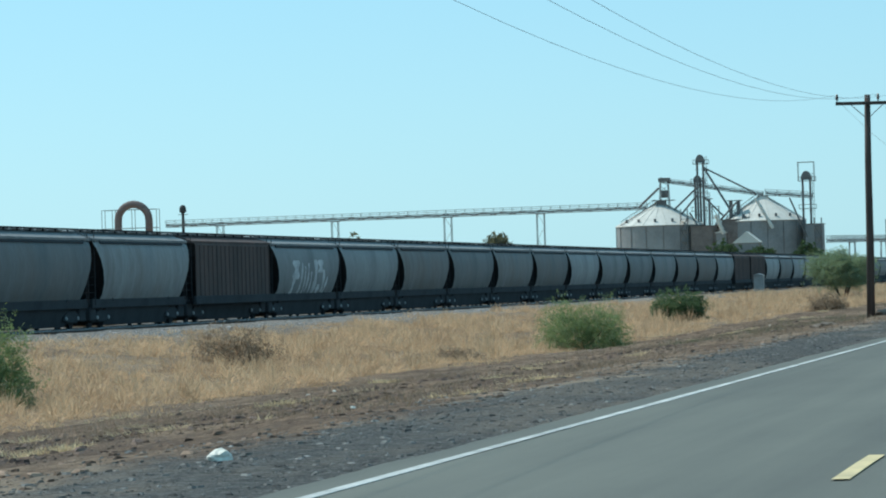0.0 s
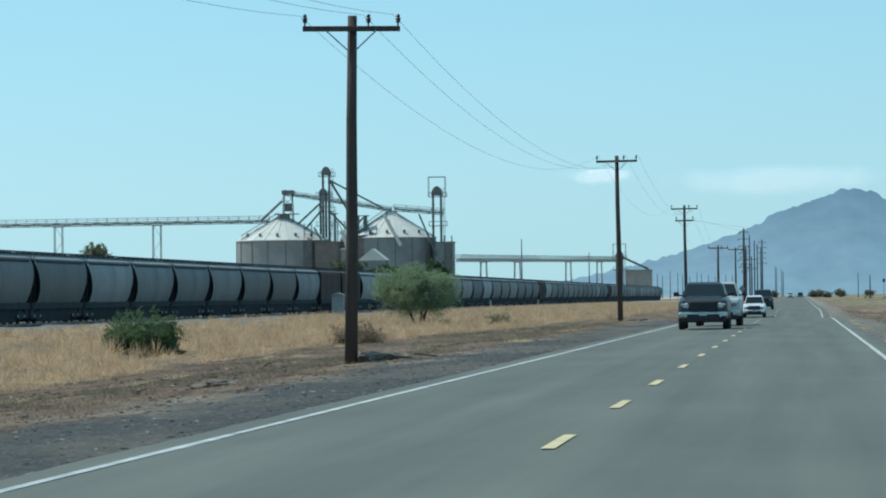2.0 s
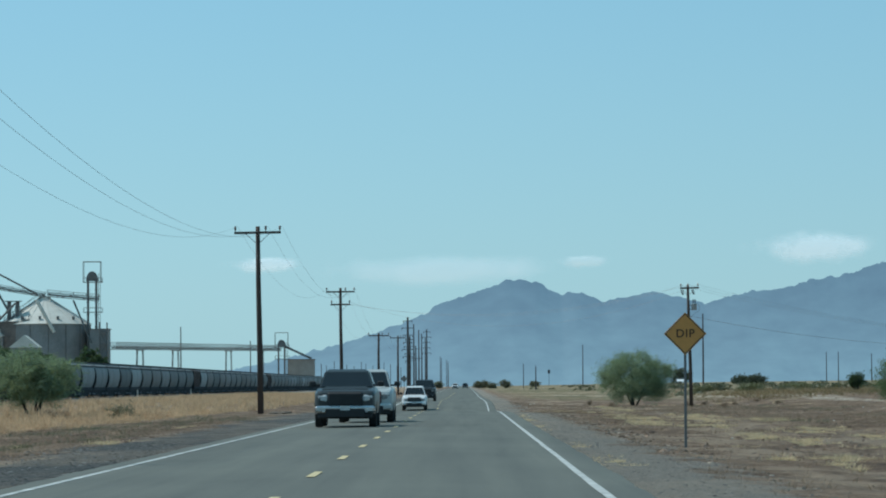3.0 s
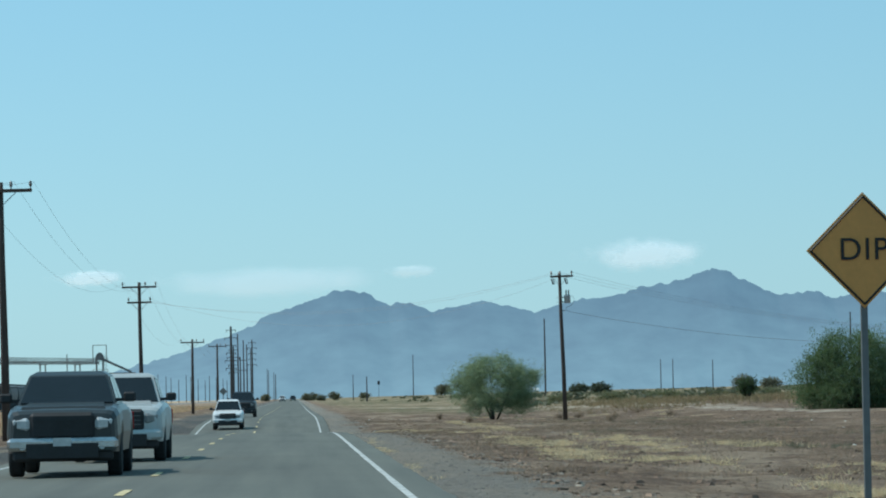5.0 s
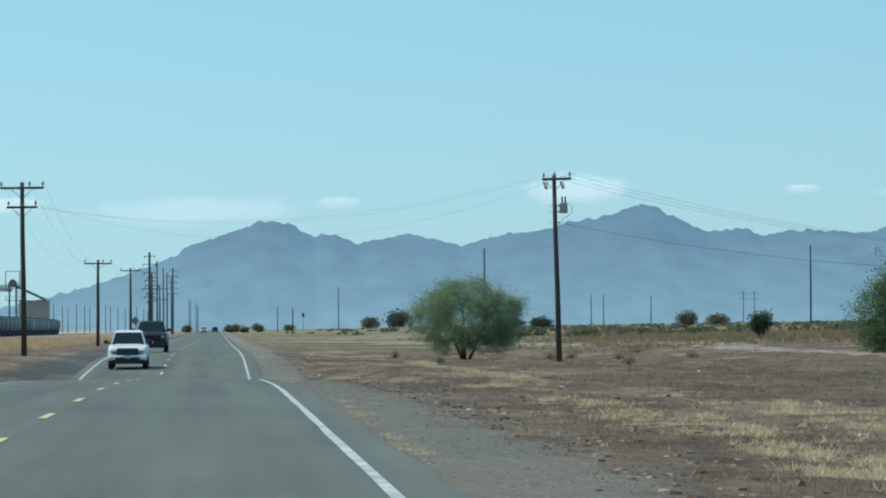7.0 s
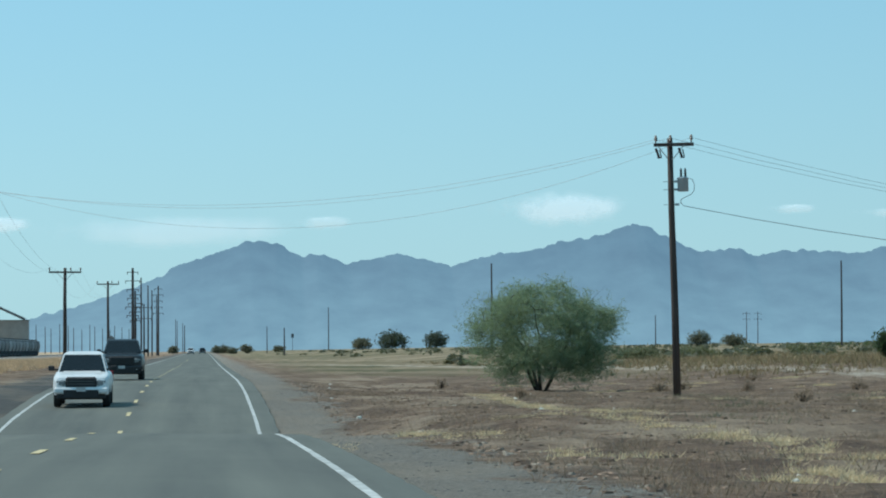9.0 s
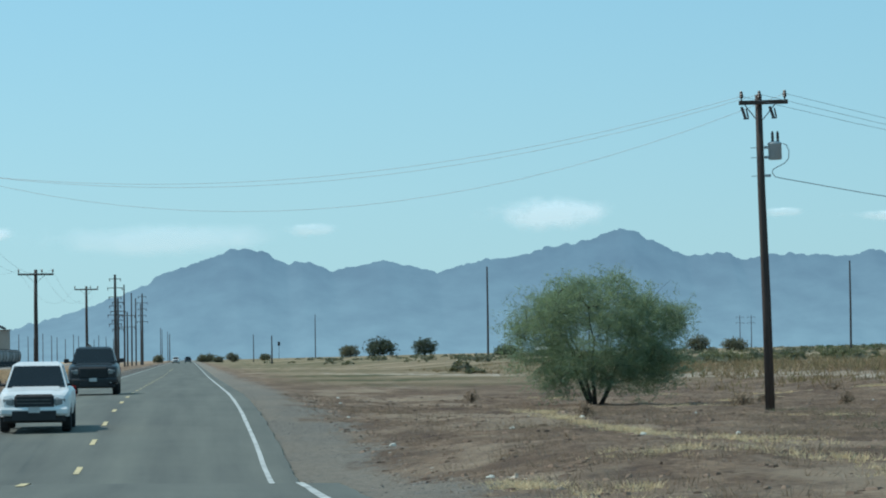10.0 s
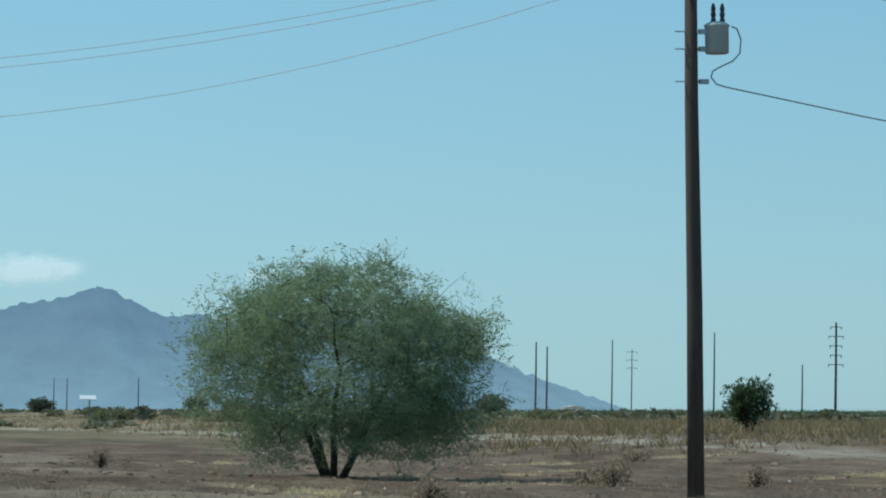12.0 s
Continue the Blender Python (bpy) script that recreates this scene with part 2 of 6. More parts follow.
def ground_material():
    m, n, l, p = nodes_of("desert ground")
    co = n.new("ShaderNodeTexCoord").outputs["Object"]
    sep = n.new("ShaderNodeSeparateXYZ")
    l.new(co, sep.inputs[0])
    wob = noise_node(n, l, co, 0.09, 4, 0.6)
    wob2 = noise_node(n, l, co, 0.5, 4, 0.7, (1, 0.35, 1))
    x = maths(n, l, "ADD", sep.outputs[0], maths(n, l, "MULTIPLY", maths(n, l, "SUBTRACT", wob2, 0.5), 5.0))

    def band(a, b):
        return maths(n, l, "MULTIPLY", maths(n, l, "SUBTRACT", x, a), 1.0 / (b - a), True)
    fine = noise_node(n, l, co, 7.0, 5, 0.75)
    grit = noise_node(n, l, co, 28.0, 3, 0.8)
    blot = noise_node(n, l, co, 0.8, 5, 0.65, (1, 0.4, 1))
    vor = n.new("ShaderNodeTexVoronoi")
    vor.inputs["Scale"].default_value = 9.0
    l.new(co, vor.inputs["Vector"])
    mixd = maths(n, l, "ADD", maths(n, l, "MULTIPLY", fine, 0.55), maths(n, l, "MULTIPLY", blot, 0.45))
    dirt = ramp_node(n, l, mixd, [(0.37, (0.085, 0.056, 0.044)), (0.5, (0.195, 0.128, 0.086)), (0.63, (0.36, 0.248, 0.165))])
    gmix = maths(n, l, "ADD", maths(n, l, "MULTIPLY", fine, 0.5), maths(n, l, "MULTIPLY", grit, 0.5))
    grav = ramp_node(n, l, gmix, [(0.38, (0.045, 0.043, 0.041)), (0.5, (0.11, 0.105, 0.097)), (0.63, (0.24, 0.23, 0.21))])
    graded = ramp_node(n, l, gmix, [(0.36, (0.12, 0.104, 0.086)), (0.5, (0.25, 0.22, 0.184)), (0.64, (0.42, 0.375, 0.315))])
    straw = ramp_node(n, l, mixd, [(0.36, (0.31, 0.215, 0.135)), (0.62, (0.58, 0.43, 0.29))])
    # dead litter under the grass, darkened for the shade in its hollows
    litter = ramp_node(n, l, mixd, [(0.36, (0.16, 0.11, 0.075)), (0.62, (0.40, 0.285, 0.19))])
    ball = ramp_node(n, l, maths(n, l, "ADD", maths(n, l, "MULTIPLY", vor.outputs["Distance"], 0.6), maths(n, l, "MULTIPLY", grit, 0.4)),
                     [(0.25, (0.40, 0.38, 0.35)), (0.7, (0.13, 0.12, 0.11))])
    pale = (0.46, 0.37, 0.28)
    # from far left to far right
    col = mix_node(n, l, band(-53, -54.5), ball, straw)
    col = mix_node(n, l, band(-35.5, -33), col, litter)
    nearer = maths(n, l, "MULTIPLY", maths(n, l, "SUBTRACT", 270.0, sep.outputs[1]), 1 / 140.0, True)
    x_ditch = maths(n, l, "ADD", x, maths(n, l, "MULTIPLY", nearer, 8.0))
    to_dirt = maths(n, l, "MULTIPLY", maths(n, l, "SUBTRACT", x_ditch, -15.2), 0.55, True)
    col = mix_node(n, l, to_dirt, col, dirt)
    col = mix_node(n, l, band(-9.4, -8.4), col, grav)
    right = mix_node(n, l, band(3.7, 4.4), graded, dirt)
    col = mix_node(n, l, band(-1, 1), col, right)
    # dry straw lying in patches, mostly in strips along the road
    patch = ramp_node(n, l, noise_node(n, l, co, 0.22, 5, 0.7, (1, 0.3, 1)), [(0.47, (0, 0, 0)), (0.58, (1, 1, 1))])
    strip_r = maths(n, l, "MULTIPLY", band(4.2, 6.0), maths(n, l, "SUBTRACT", 1.0, band(9.5, 13)))
    strip_l = maths(n, l, "MULTIPLY", band(-10.2, -9.2), maths(n, l, "SUBTRACT", 1.0, band(-8.6, -8.0)))
    off = maths(n, l, "ADD", maths(n, l, "MULTIPLY", strip_r, 0.4), maths(n, l, "ADD", maths(n, l, "MULTIPLY", strip_l, 0.4), 0.2), True)
    col = mix_node(n, l, maths(n, l, "MULTIPLY", patch, off), col, mix_node(n, l, fine, pale, straw))
    # beyond: tan and green scrub land, and a pale sandy track that bends away
    y = maths(n, l, "ADD", sep.outputs[1], maths(n, l, "MULTIPLY", maths(n, l, "SUBTRACT", wob, 0.5), 120.0))
    farland = ramp_node(n, l, noise_node(n, l, co, 0.03, 5, 0.65, (0.5, 1, 1)), [(0.4, (0.11, 0.11, 0.055)), (0.52, (0.26, 0.195, 0.12)), (0.66, (0.38, 0.295, 0.20))])
    fy = maths(n, l, "MULTIPLY", maths(n, l, "SUBTRACT", y, 430.0), 1 / 40.0, True)
    col = mix_node(n, l, maths(n, l, "MULTIPLY", fy, band(5, 9)), col, farland)
    u = maths(n, l, "MAXIMUM", maths(n, l, "MULTIPLY", maths(n, l, "SUBTRACT", sep.outputs[1], 350.0), 1 / 185.0), 0.0)
    axis = maths(n, l, "SUBTRACT", 32.5, maths(n, l, "MULTIPLY", maths(n, l, "MULTIPLY", u, u), 12.0))
    away = maths(n, l, "ABSOLUTE", maths(n, l, "SUBTRACT", x, axis))
    sandy = maths(n, l, "MULTIPLY", maths(n, l, "SUBTRACT", 2.0, away), 0.9, True)
    sandy = maths(n, l, "MULTIPLY", sandy, ramp_node(n, l, wob2, [(0.40, (0.25, 0.25, 0.25)), (0.56, (1, 1, 1))]))
    near_y = maths(n, l, "MULTIPLY", maths(n, l, "SUBTRACT", sep.outputs[1], 335.0), 1 / 10.0, True)
    stop_y = maths(n, l, "MULTIPLY", maths(n, l, "SUBTRACT", 640.0, sep.outputs[1]), 1 / 60.0, True)
    sandy = maths(n, l, "MULTIPLY", sandy, maths(n, l, "MULTIPLY", near_y, stop_y))
    col = mix_node(n, l, sandy, col, mix_node(n, l, fine, (0.36, 0.29, 0.225), (0.58, 0.49, 0.39)))
    l.new(col, p.inputs["Base Color"])
    p.inputs["Roughness"].default_value = 0.95
    p.inputs["Specular IOR Level"].default_value = 0.15
    bn = n.new("ShaderNodeBump")
    bn.inputs["Strength"].default_value, bn.inputs["Distance"].default_value = 0.9, 0.12
    l.new(maths(n, l, "ADD", fine, maths(n, l, "MULTIPLY", grit, 0.5)), bn.inputs["Height"])
    l.new(bn.outputs[0], p.inputs["Normal"])
    return m


ground = tagged(mesh_of("ground", verts, faces, ground_material(), smooth=True), "dry brown desert ground with gravel verges and straw", "ground", kind="structure")


def asphalt_material():
    m, n, l, p = nodes_of("worn asphalt")
    co = n.new("ShaderNodeTexCoord").outputs["Object"]
    sep = n.new("ShaderNodeSeparateXYZ")
    l.new(co, sep.inputs[0])
    long = noise_node(n, l, co, 1.1, 4, 0.6, (1, 0.02, 1))
    blot = noise_node(n, l, co, 0.25, 5, 0.6, (1, 0.4, 1))
    grit = noise_node(n, l, co, 30.0, 4, 0.8)
    f = maths(n, l, "ADD", maths(n, l, "MULTIPLY", long, 0.5), maths(n, l, "ADD", maths(n, l, "MULTIPLY", blot, 0.3), maths(n, l, "MULTIPLY", grit, 0.2)))
    l.new(ramp_node(n, l, f, [(0.36, (0.085, 0.087, 0.076)), (0.64, (0.148, 0.150, 0.124))]), p.inputs["Base Color"])
    p.inputs["Roughness"].default_value = 0.85
    p.inputs["Specular IOR Level"].default_value = 0.25
    bn = n.new("ShaderNodeBump")
    bn.inputs["Strength"].default_value, bn.inputs["Distance"].default_value = 0.3, 0.01
    l.new(grit, bn.inputs["Height"])
    l.new(bn.outputs[0], p.inputs["Normal"])
    return m


M["asphalt"] = asphalt_material()
M["white_line"] = surface("worn white road paint", (0.60, 0.60, 0.565), (0.24, 0.24, 0.225), 1.2, 18, 0.7)
M["yellow_line"] = surface("worn yellow road paint", (0.66, 0.525, 0.28), (0.44, 0.355, 0.20), 1.2, 18, 0.7)
ry = lines((-120, 250, 4), (250, 370, 1.0), (370, 600, 5), (600, 2600, 40))


def strip(name, xa, xb, ys, lift, material, label, thick=0.06, wob=0.0, parent=None):
    """A strip of the road between xa and xb that follows its rise and dip, with a raised edge."""
    sec = [(xa, -thick), (xa, 0), (0.5 * (xa + xb), 0), (xb, 0), (xb, -thick)]
    vs, fs = [], []
    for y in ys:
        for k, (x, dz) in enumerate(sec):
            e = wob * noise.noise(Vector((k // 2, y * 0.35, xa))) + 0.5 * wob * noise.noise(Vector((k // 2, y * 1.3, xa))) if k != 2 else 0
            crown = -0.012 * abs(x - ROAD_C) + 0.02
            vs.append((x + (e if k < 2 else -e), y, road_z(y) + crown + lift + dz))
    for j in range(len(ys) - 1):
        for k in range(4):
            a = j * 5 + k
            fs.append((a, a + 1, a + 6, a + 5))
    ob = mesh_of(name, vs, fs, material, parent)
    return tagged(ob, label, "" if parent else "road", kind="" if parent else "structure")


road = strip("road", ROAD_L - 0.42, ROAD_R + 0.55, lines((-120, 20, 4), (20, 400, 0.8), (400, 600, 5), (600, 2600, 40)), 0.0, M["asphalt"],
             "grey worn two-lane asphalt road with a dip", 0.14, 0.07)
for xe in (ROAD_L, ROAD_R):
    strip("edge_line", xe - 0.053, xe + 0.053, ry, 0.006, M["white_line"], "worn white edge line", 0.004, 0.016, road)
PERIOD = 12.19
STARTS = [23.1 + PERIOD * k for k in range(-3, 4)] + [70.6, 82.0, 93.0] + [103.6 + PERIOD * k for k in range(8)] + [206.3 + PERIOD * k for k in range(48)]
for y0 in STARTS:
    strip("centre_dash", ROAD_C - 0.06, ROAD_C + 0.06, [y0, y0 + 1.0, y0 + 2.0, y0 + 3.05], 0.006, M["yellow_line"], "yellow centre dash", 0.004, 0.01, road)


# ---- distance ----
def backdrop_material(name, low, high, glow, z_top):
    """Far rock seen through kilometres of air: dull relief, haze painted as emission."""
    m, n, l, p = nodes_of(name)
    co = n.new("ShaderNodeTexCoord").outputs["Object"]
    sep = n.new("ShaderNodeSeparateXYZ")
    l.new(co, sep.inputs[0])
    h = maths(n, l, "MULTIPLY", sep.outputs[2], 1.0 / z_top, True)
    # haze light, put into the glow and graded from foot to ridge
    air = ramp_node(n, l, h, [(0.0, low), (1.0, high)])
    # mottling in the glow stands for lit and shaded rock faces
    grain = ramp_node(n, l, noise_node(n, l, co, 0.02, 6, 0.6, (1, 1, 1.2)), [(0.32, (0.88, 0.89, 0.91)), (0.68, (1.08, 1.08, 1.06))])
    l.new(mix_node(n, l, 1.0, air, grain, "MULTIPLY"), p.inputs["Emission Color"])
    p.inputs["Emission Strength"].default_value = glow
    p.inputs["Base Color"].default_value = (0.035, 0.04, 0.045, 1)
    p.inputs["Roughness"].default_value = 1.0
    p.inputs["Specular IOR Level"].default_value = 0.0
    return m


RIDGE = [(-420, 6), (-300, 22), (-208, 42), (-140, 60), (-62, 87), (-30, 106), (18, 121), (56, 135), (87, 133), (120, 115), (138, 120), (178, 107), (238, 119), (303, 104),
         (363, 119), (404, 122), (439, 133), (460, 135), (494, 142), (528, 155), (540, 154), (562, 143), (610, 120), (628, 122), (662, 124), (679, 114), (714, 121), (756, 121),
         (811, 118), (842, 126), (878, 119), (913, 113), (956, 108), (1013, 80), (1064, 59), (1129, 38), (1194, 17), (1290, 5)]


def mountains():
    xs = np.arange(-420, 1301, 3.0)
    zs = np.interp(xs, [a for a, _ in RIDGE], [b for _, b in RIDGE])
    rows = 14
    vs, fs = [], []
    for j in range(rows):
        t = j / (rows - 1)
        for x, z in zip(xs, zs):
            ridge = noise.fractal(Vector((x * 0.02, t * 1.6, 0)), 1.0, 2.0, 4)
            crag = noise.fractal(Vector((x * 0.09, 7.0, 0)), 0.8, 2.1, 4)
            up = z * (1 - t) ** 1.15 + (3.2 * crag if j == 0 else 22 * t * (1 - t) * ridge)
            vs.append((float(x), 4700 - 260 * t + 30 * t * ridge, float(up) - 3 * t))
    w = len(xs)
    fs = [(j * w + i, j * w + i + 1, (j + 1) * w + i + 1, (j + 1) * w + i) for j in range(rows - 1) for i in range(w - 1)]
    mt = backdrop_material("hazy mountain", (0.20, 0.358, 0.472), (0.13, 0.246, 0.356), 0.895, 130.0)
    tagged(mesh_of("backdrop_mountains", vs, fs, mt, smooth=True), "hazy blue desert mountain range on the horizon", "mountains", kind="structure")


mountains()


def cloud(x, z, wide, tall, thin, seed):
    """A thin bank of far cloud, soft at its edge."""
    m, n, l, p = nodes_of("thin cloud")
    co = n.new("ShaderNodeTexCoord").outputs["Object"]
    mp = n.new("ShaderNodeMapping")
    mp.inputs["Scale"].default_value = (1.0 / wide, 0.0, 1.0 / tall)
    l.new(co, mp.inputs["Vector"])
    ln = n.new("ShaderNodeVectorMath")
    ln.operation = "LENGTH"
    l.new(mp.outputs[0], ln.inputs[0])
    puff = noise_node(n, l, co, 2.6 / wide, 5, 0.55, (1, 1, 1.5))
    edge = maths(n, l, "SUBTRACT", 1.0, ln.outputs["Value"], True)
    a = maths(n, l, "ADD", maths(n, l, "MULTIPLY", edge, 1.8), maths(n, l, "MULTIPLY", maths(n, l, "SUBTRACT", puff, 0.60), 2.6), True)
    a = maths(n, l, "MULTIPLY", a, maths(n, l, "MULTIPLY", edge, 2.2, True))
    l.new(maths(n, l, "MULTIPLY", a, thin, True), p.inputs["Alpha"])
    p.inputs["Base Color"].default_value = (0.3, 0.3, 0.3, 1)
    # the cloud's brightness is emission, standing in for sunlight
    p.inputs["Emission Color"].default_value = (0.66, 0.85, 0.93, 1)
    p.inputs["Emission Strength"].default_value = 0.78
    rng = random.Random(seed)
    vs, fs, k = [], [], 22
    for j in range(9):
        for i in range(k + 1):
            u, v = 2 * i / k - 1, j / 4 - 1
            vs.append((wide * u, -14 * (1 - u * u) * (1 - v * v) + 3 * rng.random(), tall * v * (1 - 0.25 * u * u) + (tall * 0.1 * (1 - u * u))))
    fs = [(j * (k + 1) + i, j * (k + 1) + i + 1, (j + 1) * (k + 1) + i + 1, (j + 1) * (k + 1) + i) for j in range(8) for i in range(k)]
    ob = mesh_of("backdrop_cloud", vs, fs, m, smooth=True)
    ob.location = (x, 4780, z)
    ob.visible_shadow = False
    tagged(ob, "thin white cloud low over the mountains", "cloud", kind="structure")


cloud(448, 177, 100, 27, 0.85, 1)
cloud(150, 160, 46, 11, 0.5, 2)
cloud(-40, 150, 190, 26, 0.5, 3)
cloud(880, 171, 70, 9, 0.6, 4)
cloud(740, 176, 40, 8, 0.5, 5)
cloud(-260, 158, 60, 14, 0.8, 6)


# ---- railway ----
TRACK_X, RAIL_Z = -47.0, 0.04


def track(x, label):
    tr = thing("railway_track", pose(x, 0, RAIL_Z), label, "railway track", kind="structure")
    sec = [(-0.07, -0.16), (-0.07, -0.14), (-0.015, -0.12), (-0.015, -0.05), (-0.036, -0.035), (-0.036, 0), (0.036, 0), (0.036, -0.035), (0.015, -0.05), (0.015, -0.12), (0.07, -0.14), (0.07, -0.16)]
    for dx in (-0.72, 0.72):
        bm = bmesh.new()
        extrude_y(bm, [(a + dx, b) for a, b in sec], -60, 1420)
        rl = part("rail", bm, M["rail_web"], tr, "rusty steel rail")
        bm = bmesh.new()
        extrude_y(bm, [(dx - 0.03, 0.001), (dx - 0.026, 0.006), (dx + 0.026, 0.006), (dx + 0.03, 0.001)], -60, 1420)
        part("rail_head", bm, M["rail"], rl, "worn bright running surface")
    return tr


track(TRACK_X, "steel railway track under the train")
siding = track(TRACK_X + 4.0, "empty steel railway siding on gravel ballast")
siding.location.z = 0.10
bed = [(-51.0, -0.5), (-49.8, -0.13), (-41.4, -0.15), (-39.8, -0.5)]
bm = bmesh.new()
extrude_y(bm, bed, -60, 1430)
M["ballast"] = surface("crushed ballast", (0.40, 0.38, 0.35), (0.13, 0.12, 0.11), 3.0, 16, 0.95, bump=0.8)
tagged(part("ballast", bm, M["ballast"]), "grey crushed stone ballast under the tracks", "ballast", kind="structure")


def bogie(parent, y):
    bm = bmesh.new()
    for sx in (-1, 1):
        sec = [(-1.15, 0.38), (-1.15, 0.55), (-0.45, 0.78), (0.45, 0.78), (1.15, 0.55), (1.15, 0.38), (0.5, 0.30), (-0.5, 0.30)]
        a = [bm.verts.new((sx * 0.98, u, v)) for u, v in sec]
        b = [bm.verts.new((sx * 1.12, u, v)) for u, v in sec]
        for i in range(8):
            bm.faces.new((a[i], a[(i + 1) % 8], b[(i + 1) % 8], b[i]))
        bm.faces.new(a)
        bm.faces.new(b)
    # solid infill, added to keep the view under the car dark
    box(bm, (0, 0, 0.55), (1.96, 2.5, 0.62))
    bmesh.ops.recalc_face_normals(bm, faces=bm.faces)
    bg_ = part("bogie", bm, M["car_under"], parent, "cast steel bogie frame with added dark infill")
    bg_.location = (0, y, 0)
    for dy in (-0.86, 0.86):
        for sx in (-1, 1):
            bm = bmesh.new()
            tube(bm, (sx * 0.66, dy, 0.42), (sx * 0.80, dy, 0.42), 0.42, seg=18)
            tube(bm, (sx * 0.80, dy, 0.42), (sx * 0.90, dy, 0.42), 0.16, 0.12, seg=10)
            part("wheel", bm, M["car_under"], bg_)
            bm = bmesh.new()
            tube(bm, (sx * 1.10, dy, 0.46), (sx * 1.17, dy, 0.46), 0.10, 0.07, seg=8)
            part("bearing_cap", bm, M["steel"], bg_, "bare steel bearing cap")


HALF, SHEET = 7.44, 6.82


def hopper_car(ribbed=False):
    """A covered hopper car, its rail top at z = 0, standing along y."""
    car = thing("hopper_car", pose(0, 0, 0), "", "railway car", "cars of the train")
    side = ([(1.50, 1.15), (1.50, 3.72), (1.42, 3.86)] if ribbed else
            [(1.16, 1.12), (1.36, 1.45), (1.52, 1.95), (1.60, 2.5), (1.58, 3.0), (1.48, 3.45), (1.32, 3.80)])
    sec = side + [(-x, z) for x, z in side[::-1]]
    bm = bmesh.new()
    half = HALF - 0.1 if ribbed else SHEET
    if ribbed:
        extrude_y(bm, sec, -half, half, False)
    else:
        # side sheets that reach further at the eave than at the sill
        ends = [HALF + 0.38 - 1.25 * min(1.0, (3.80 - z) / 2.1) for _, z in sec]
        a = [bm.verts.new((x, -e, z)) for (x, z), e in zip(sec, ends)]
        b = [bm.verts.new((x, e, z)) for (x, z), e in zip(sec, ends)]
        for i in range(len(sec) - 1):
            bm.faces.new((a[i], a[i + 1], b[i + 1], b[i]))
        bmesh.ops.recalc_face_normals(bm, faces=bm.faces)
    # end sheets in the dark underframe colour, for dark paint and the gap's shade
    wide_ = 1.36 if ribbed else side[0][0] + 0.12
    for sy in (-1, 1):
        for zt, zb_, yt, yb in ((3.84, 3.2, half - 0.05, half - 0.35), (3.2, 1.15, half - 0.35, half - 2.3)):
            q = [bm.verts.new((sx * (wide_ + (0.1 if zz > 3 else 0)), sy * yy, zz)) for sx, yy, zz in ((-1, yt, zt), (1, yt, zt), (1, yb, zb_), (-1, yb, zb_))]
            f = bm.faces.new(q)
            f.material_index = 1
    part("body", bm, [M["car_rust"] if ribbed else M["car_grey"], M["car_under"]], car, "", not ribbed)
    bm = bmesh.new()
    eave = side[-1][0]
    extrude_y(bm, [(eave + 0.05, 3.80), (eave + 0.05, 3.90), (0.62, 4.20), (-0.62, 4.20), (-eave - 0.05, 3.90), (-eave - 0.05, 3.80)], -HALF - 0.38, HALF + 0.38)
    roof = part("roof", bm, M["car_rust"] if ribbed else M["car_roof"], car, "dusty sloped roof")
    bm = bmesh.new()
    for sx in (-0.62, 0.62):
        box(bm, (sx, 0, 4.32), (0.5, 2 * HALF + 0.86, 0.04))
        for k in range(9):
            box(bm, (sx, -HALF + 0.3 + k * (2 * HALF - 0.6) / 8, 4.25), (0.06, 0.06, 0.12))
    part("running_board", bm, M["car_under"], car, "open steel running board")
    for k in range(8):
        bm = bmesh.new()
        box(bm, (0, -HALF + 1.2 + k * (2 * HALF - 2.4) / 7, 4.26), (0.6, 1.4, 0.12), bevel=0.03)
        part("roof_hatch", bm, M["car_roof"], car)
    for sx in (-1, 1):
        bm = bmesh.new()
        box(bm, (sx * (side[0][0] + 0.03), 0, 1.06), (0.14, 2 * HALF + 0.5, 0.40), bevel=0.02)
        part("side_sill", bm, M["car_under"], car)
        bm = bmesh.new()
        if ribbed:
            for k in range(19):
                box(bm, (sx * 1.505, -HALF + 0.15 + k * (2 * HALF - 0.3) / 18, 2.45), (0.04, 0.12, 2.5), bevel=0.012)
            part("side_ribs", bm, M["car_rust"], car)
        else:
            box(bm, (sx * 1.37, 0, 3.72), (0.10, 2 * SHEET, 0.09), Matrix.Rotation(sx * -0.45, 4, "Y"))
            part("top_chord", bm, M["car_under"], car)
    bm = bmesh.new()
    box(bm, (0, 0, 0.86), (0.7, 2 * HALF + 0.6, 0.36))
    part("centre_sill", bm, M["car_under"], car)
    for sy in (-1, 1):
        bm = bmesh.new()
        extrude_y(bm, [(-1.2, 1.0), (1.2, 1.0), (1.2, 1.12), (-1.2, 1.12)], sy * (HALF - 0.6) - 0.7 if sy < 0 else HALF - 0.6, -HALF + 0.0 if sy < 0 else HALF + 0.62)
        box(bm, (0, sy * (HALF + 0.60), 0.78), (0.34, 0.55, 0.26))
        # added block that darkens the view below the car's end
        box(bm, (0, sy * (HALF - 0.15), 0.62), (2.3, 0.9, 0.62), bevel=0.05)
        part("end_platform", bm, M["car_under"], car)
        bm = bmesh.new()
        for dx in (0.95, 1.35):
            tube(bm, (dx, sy * (HALF + 0.12), 1.0), (dx, sy * (HALF + 0.12), 4.1), 0.022, seg=5)
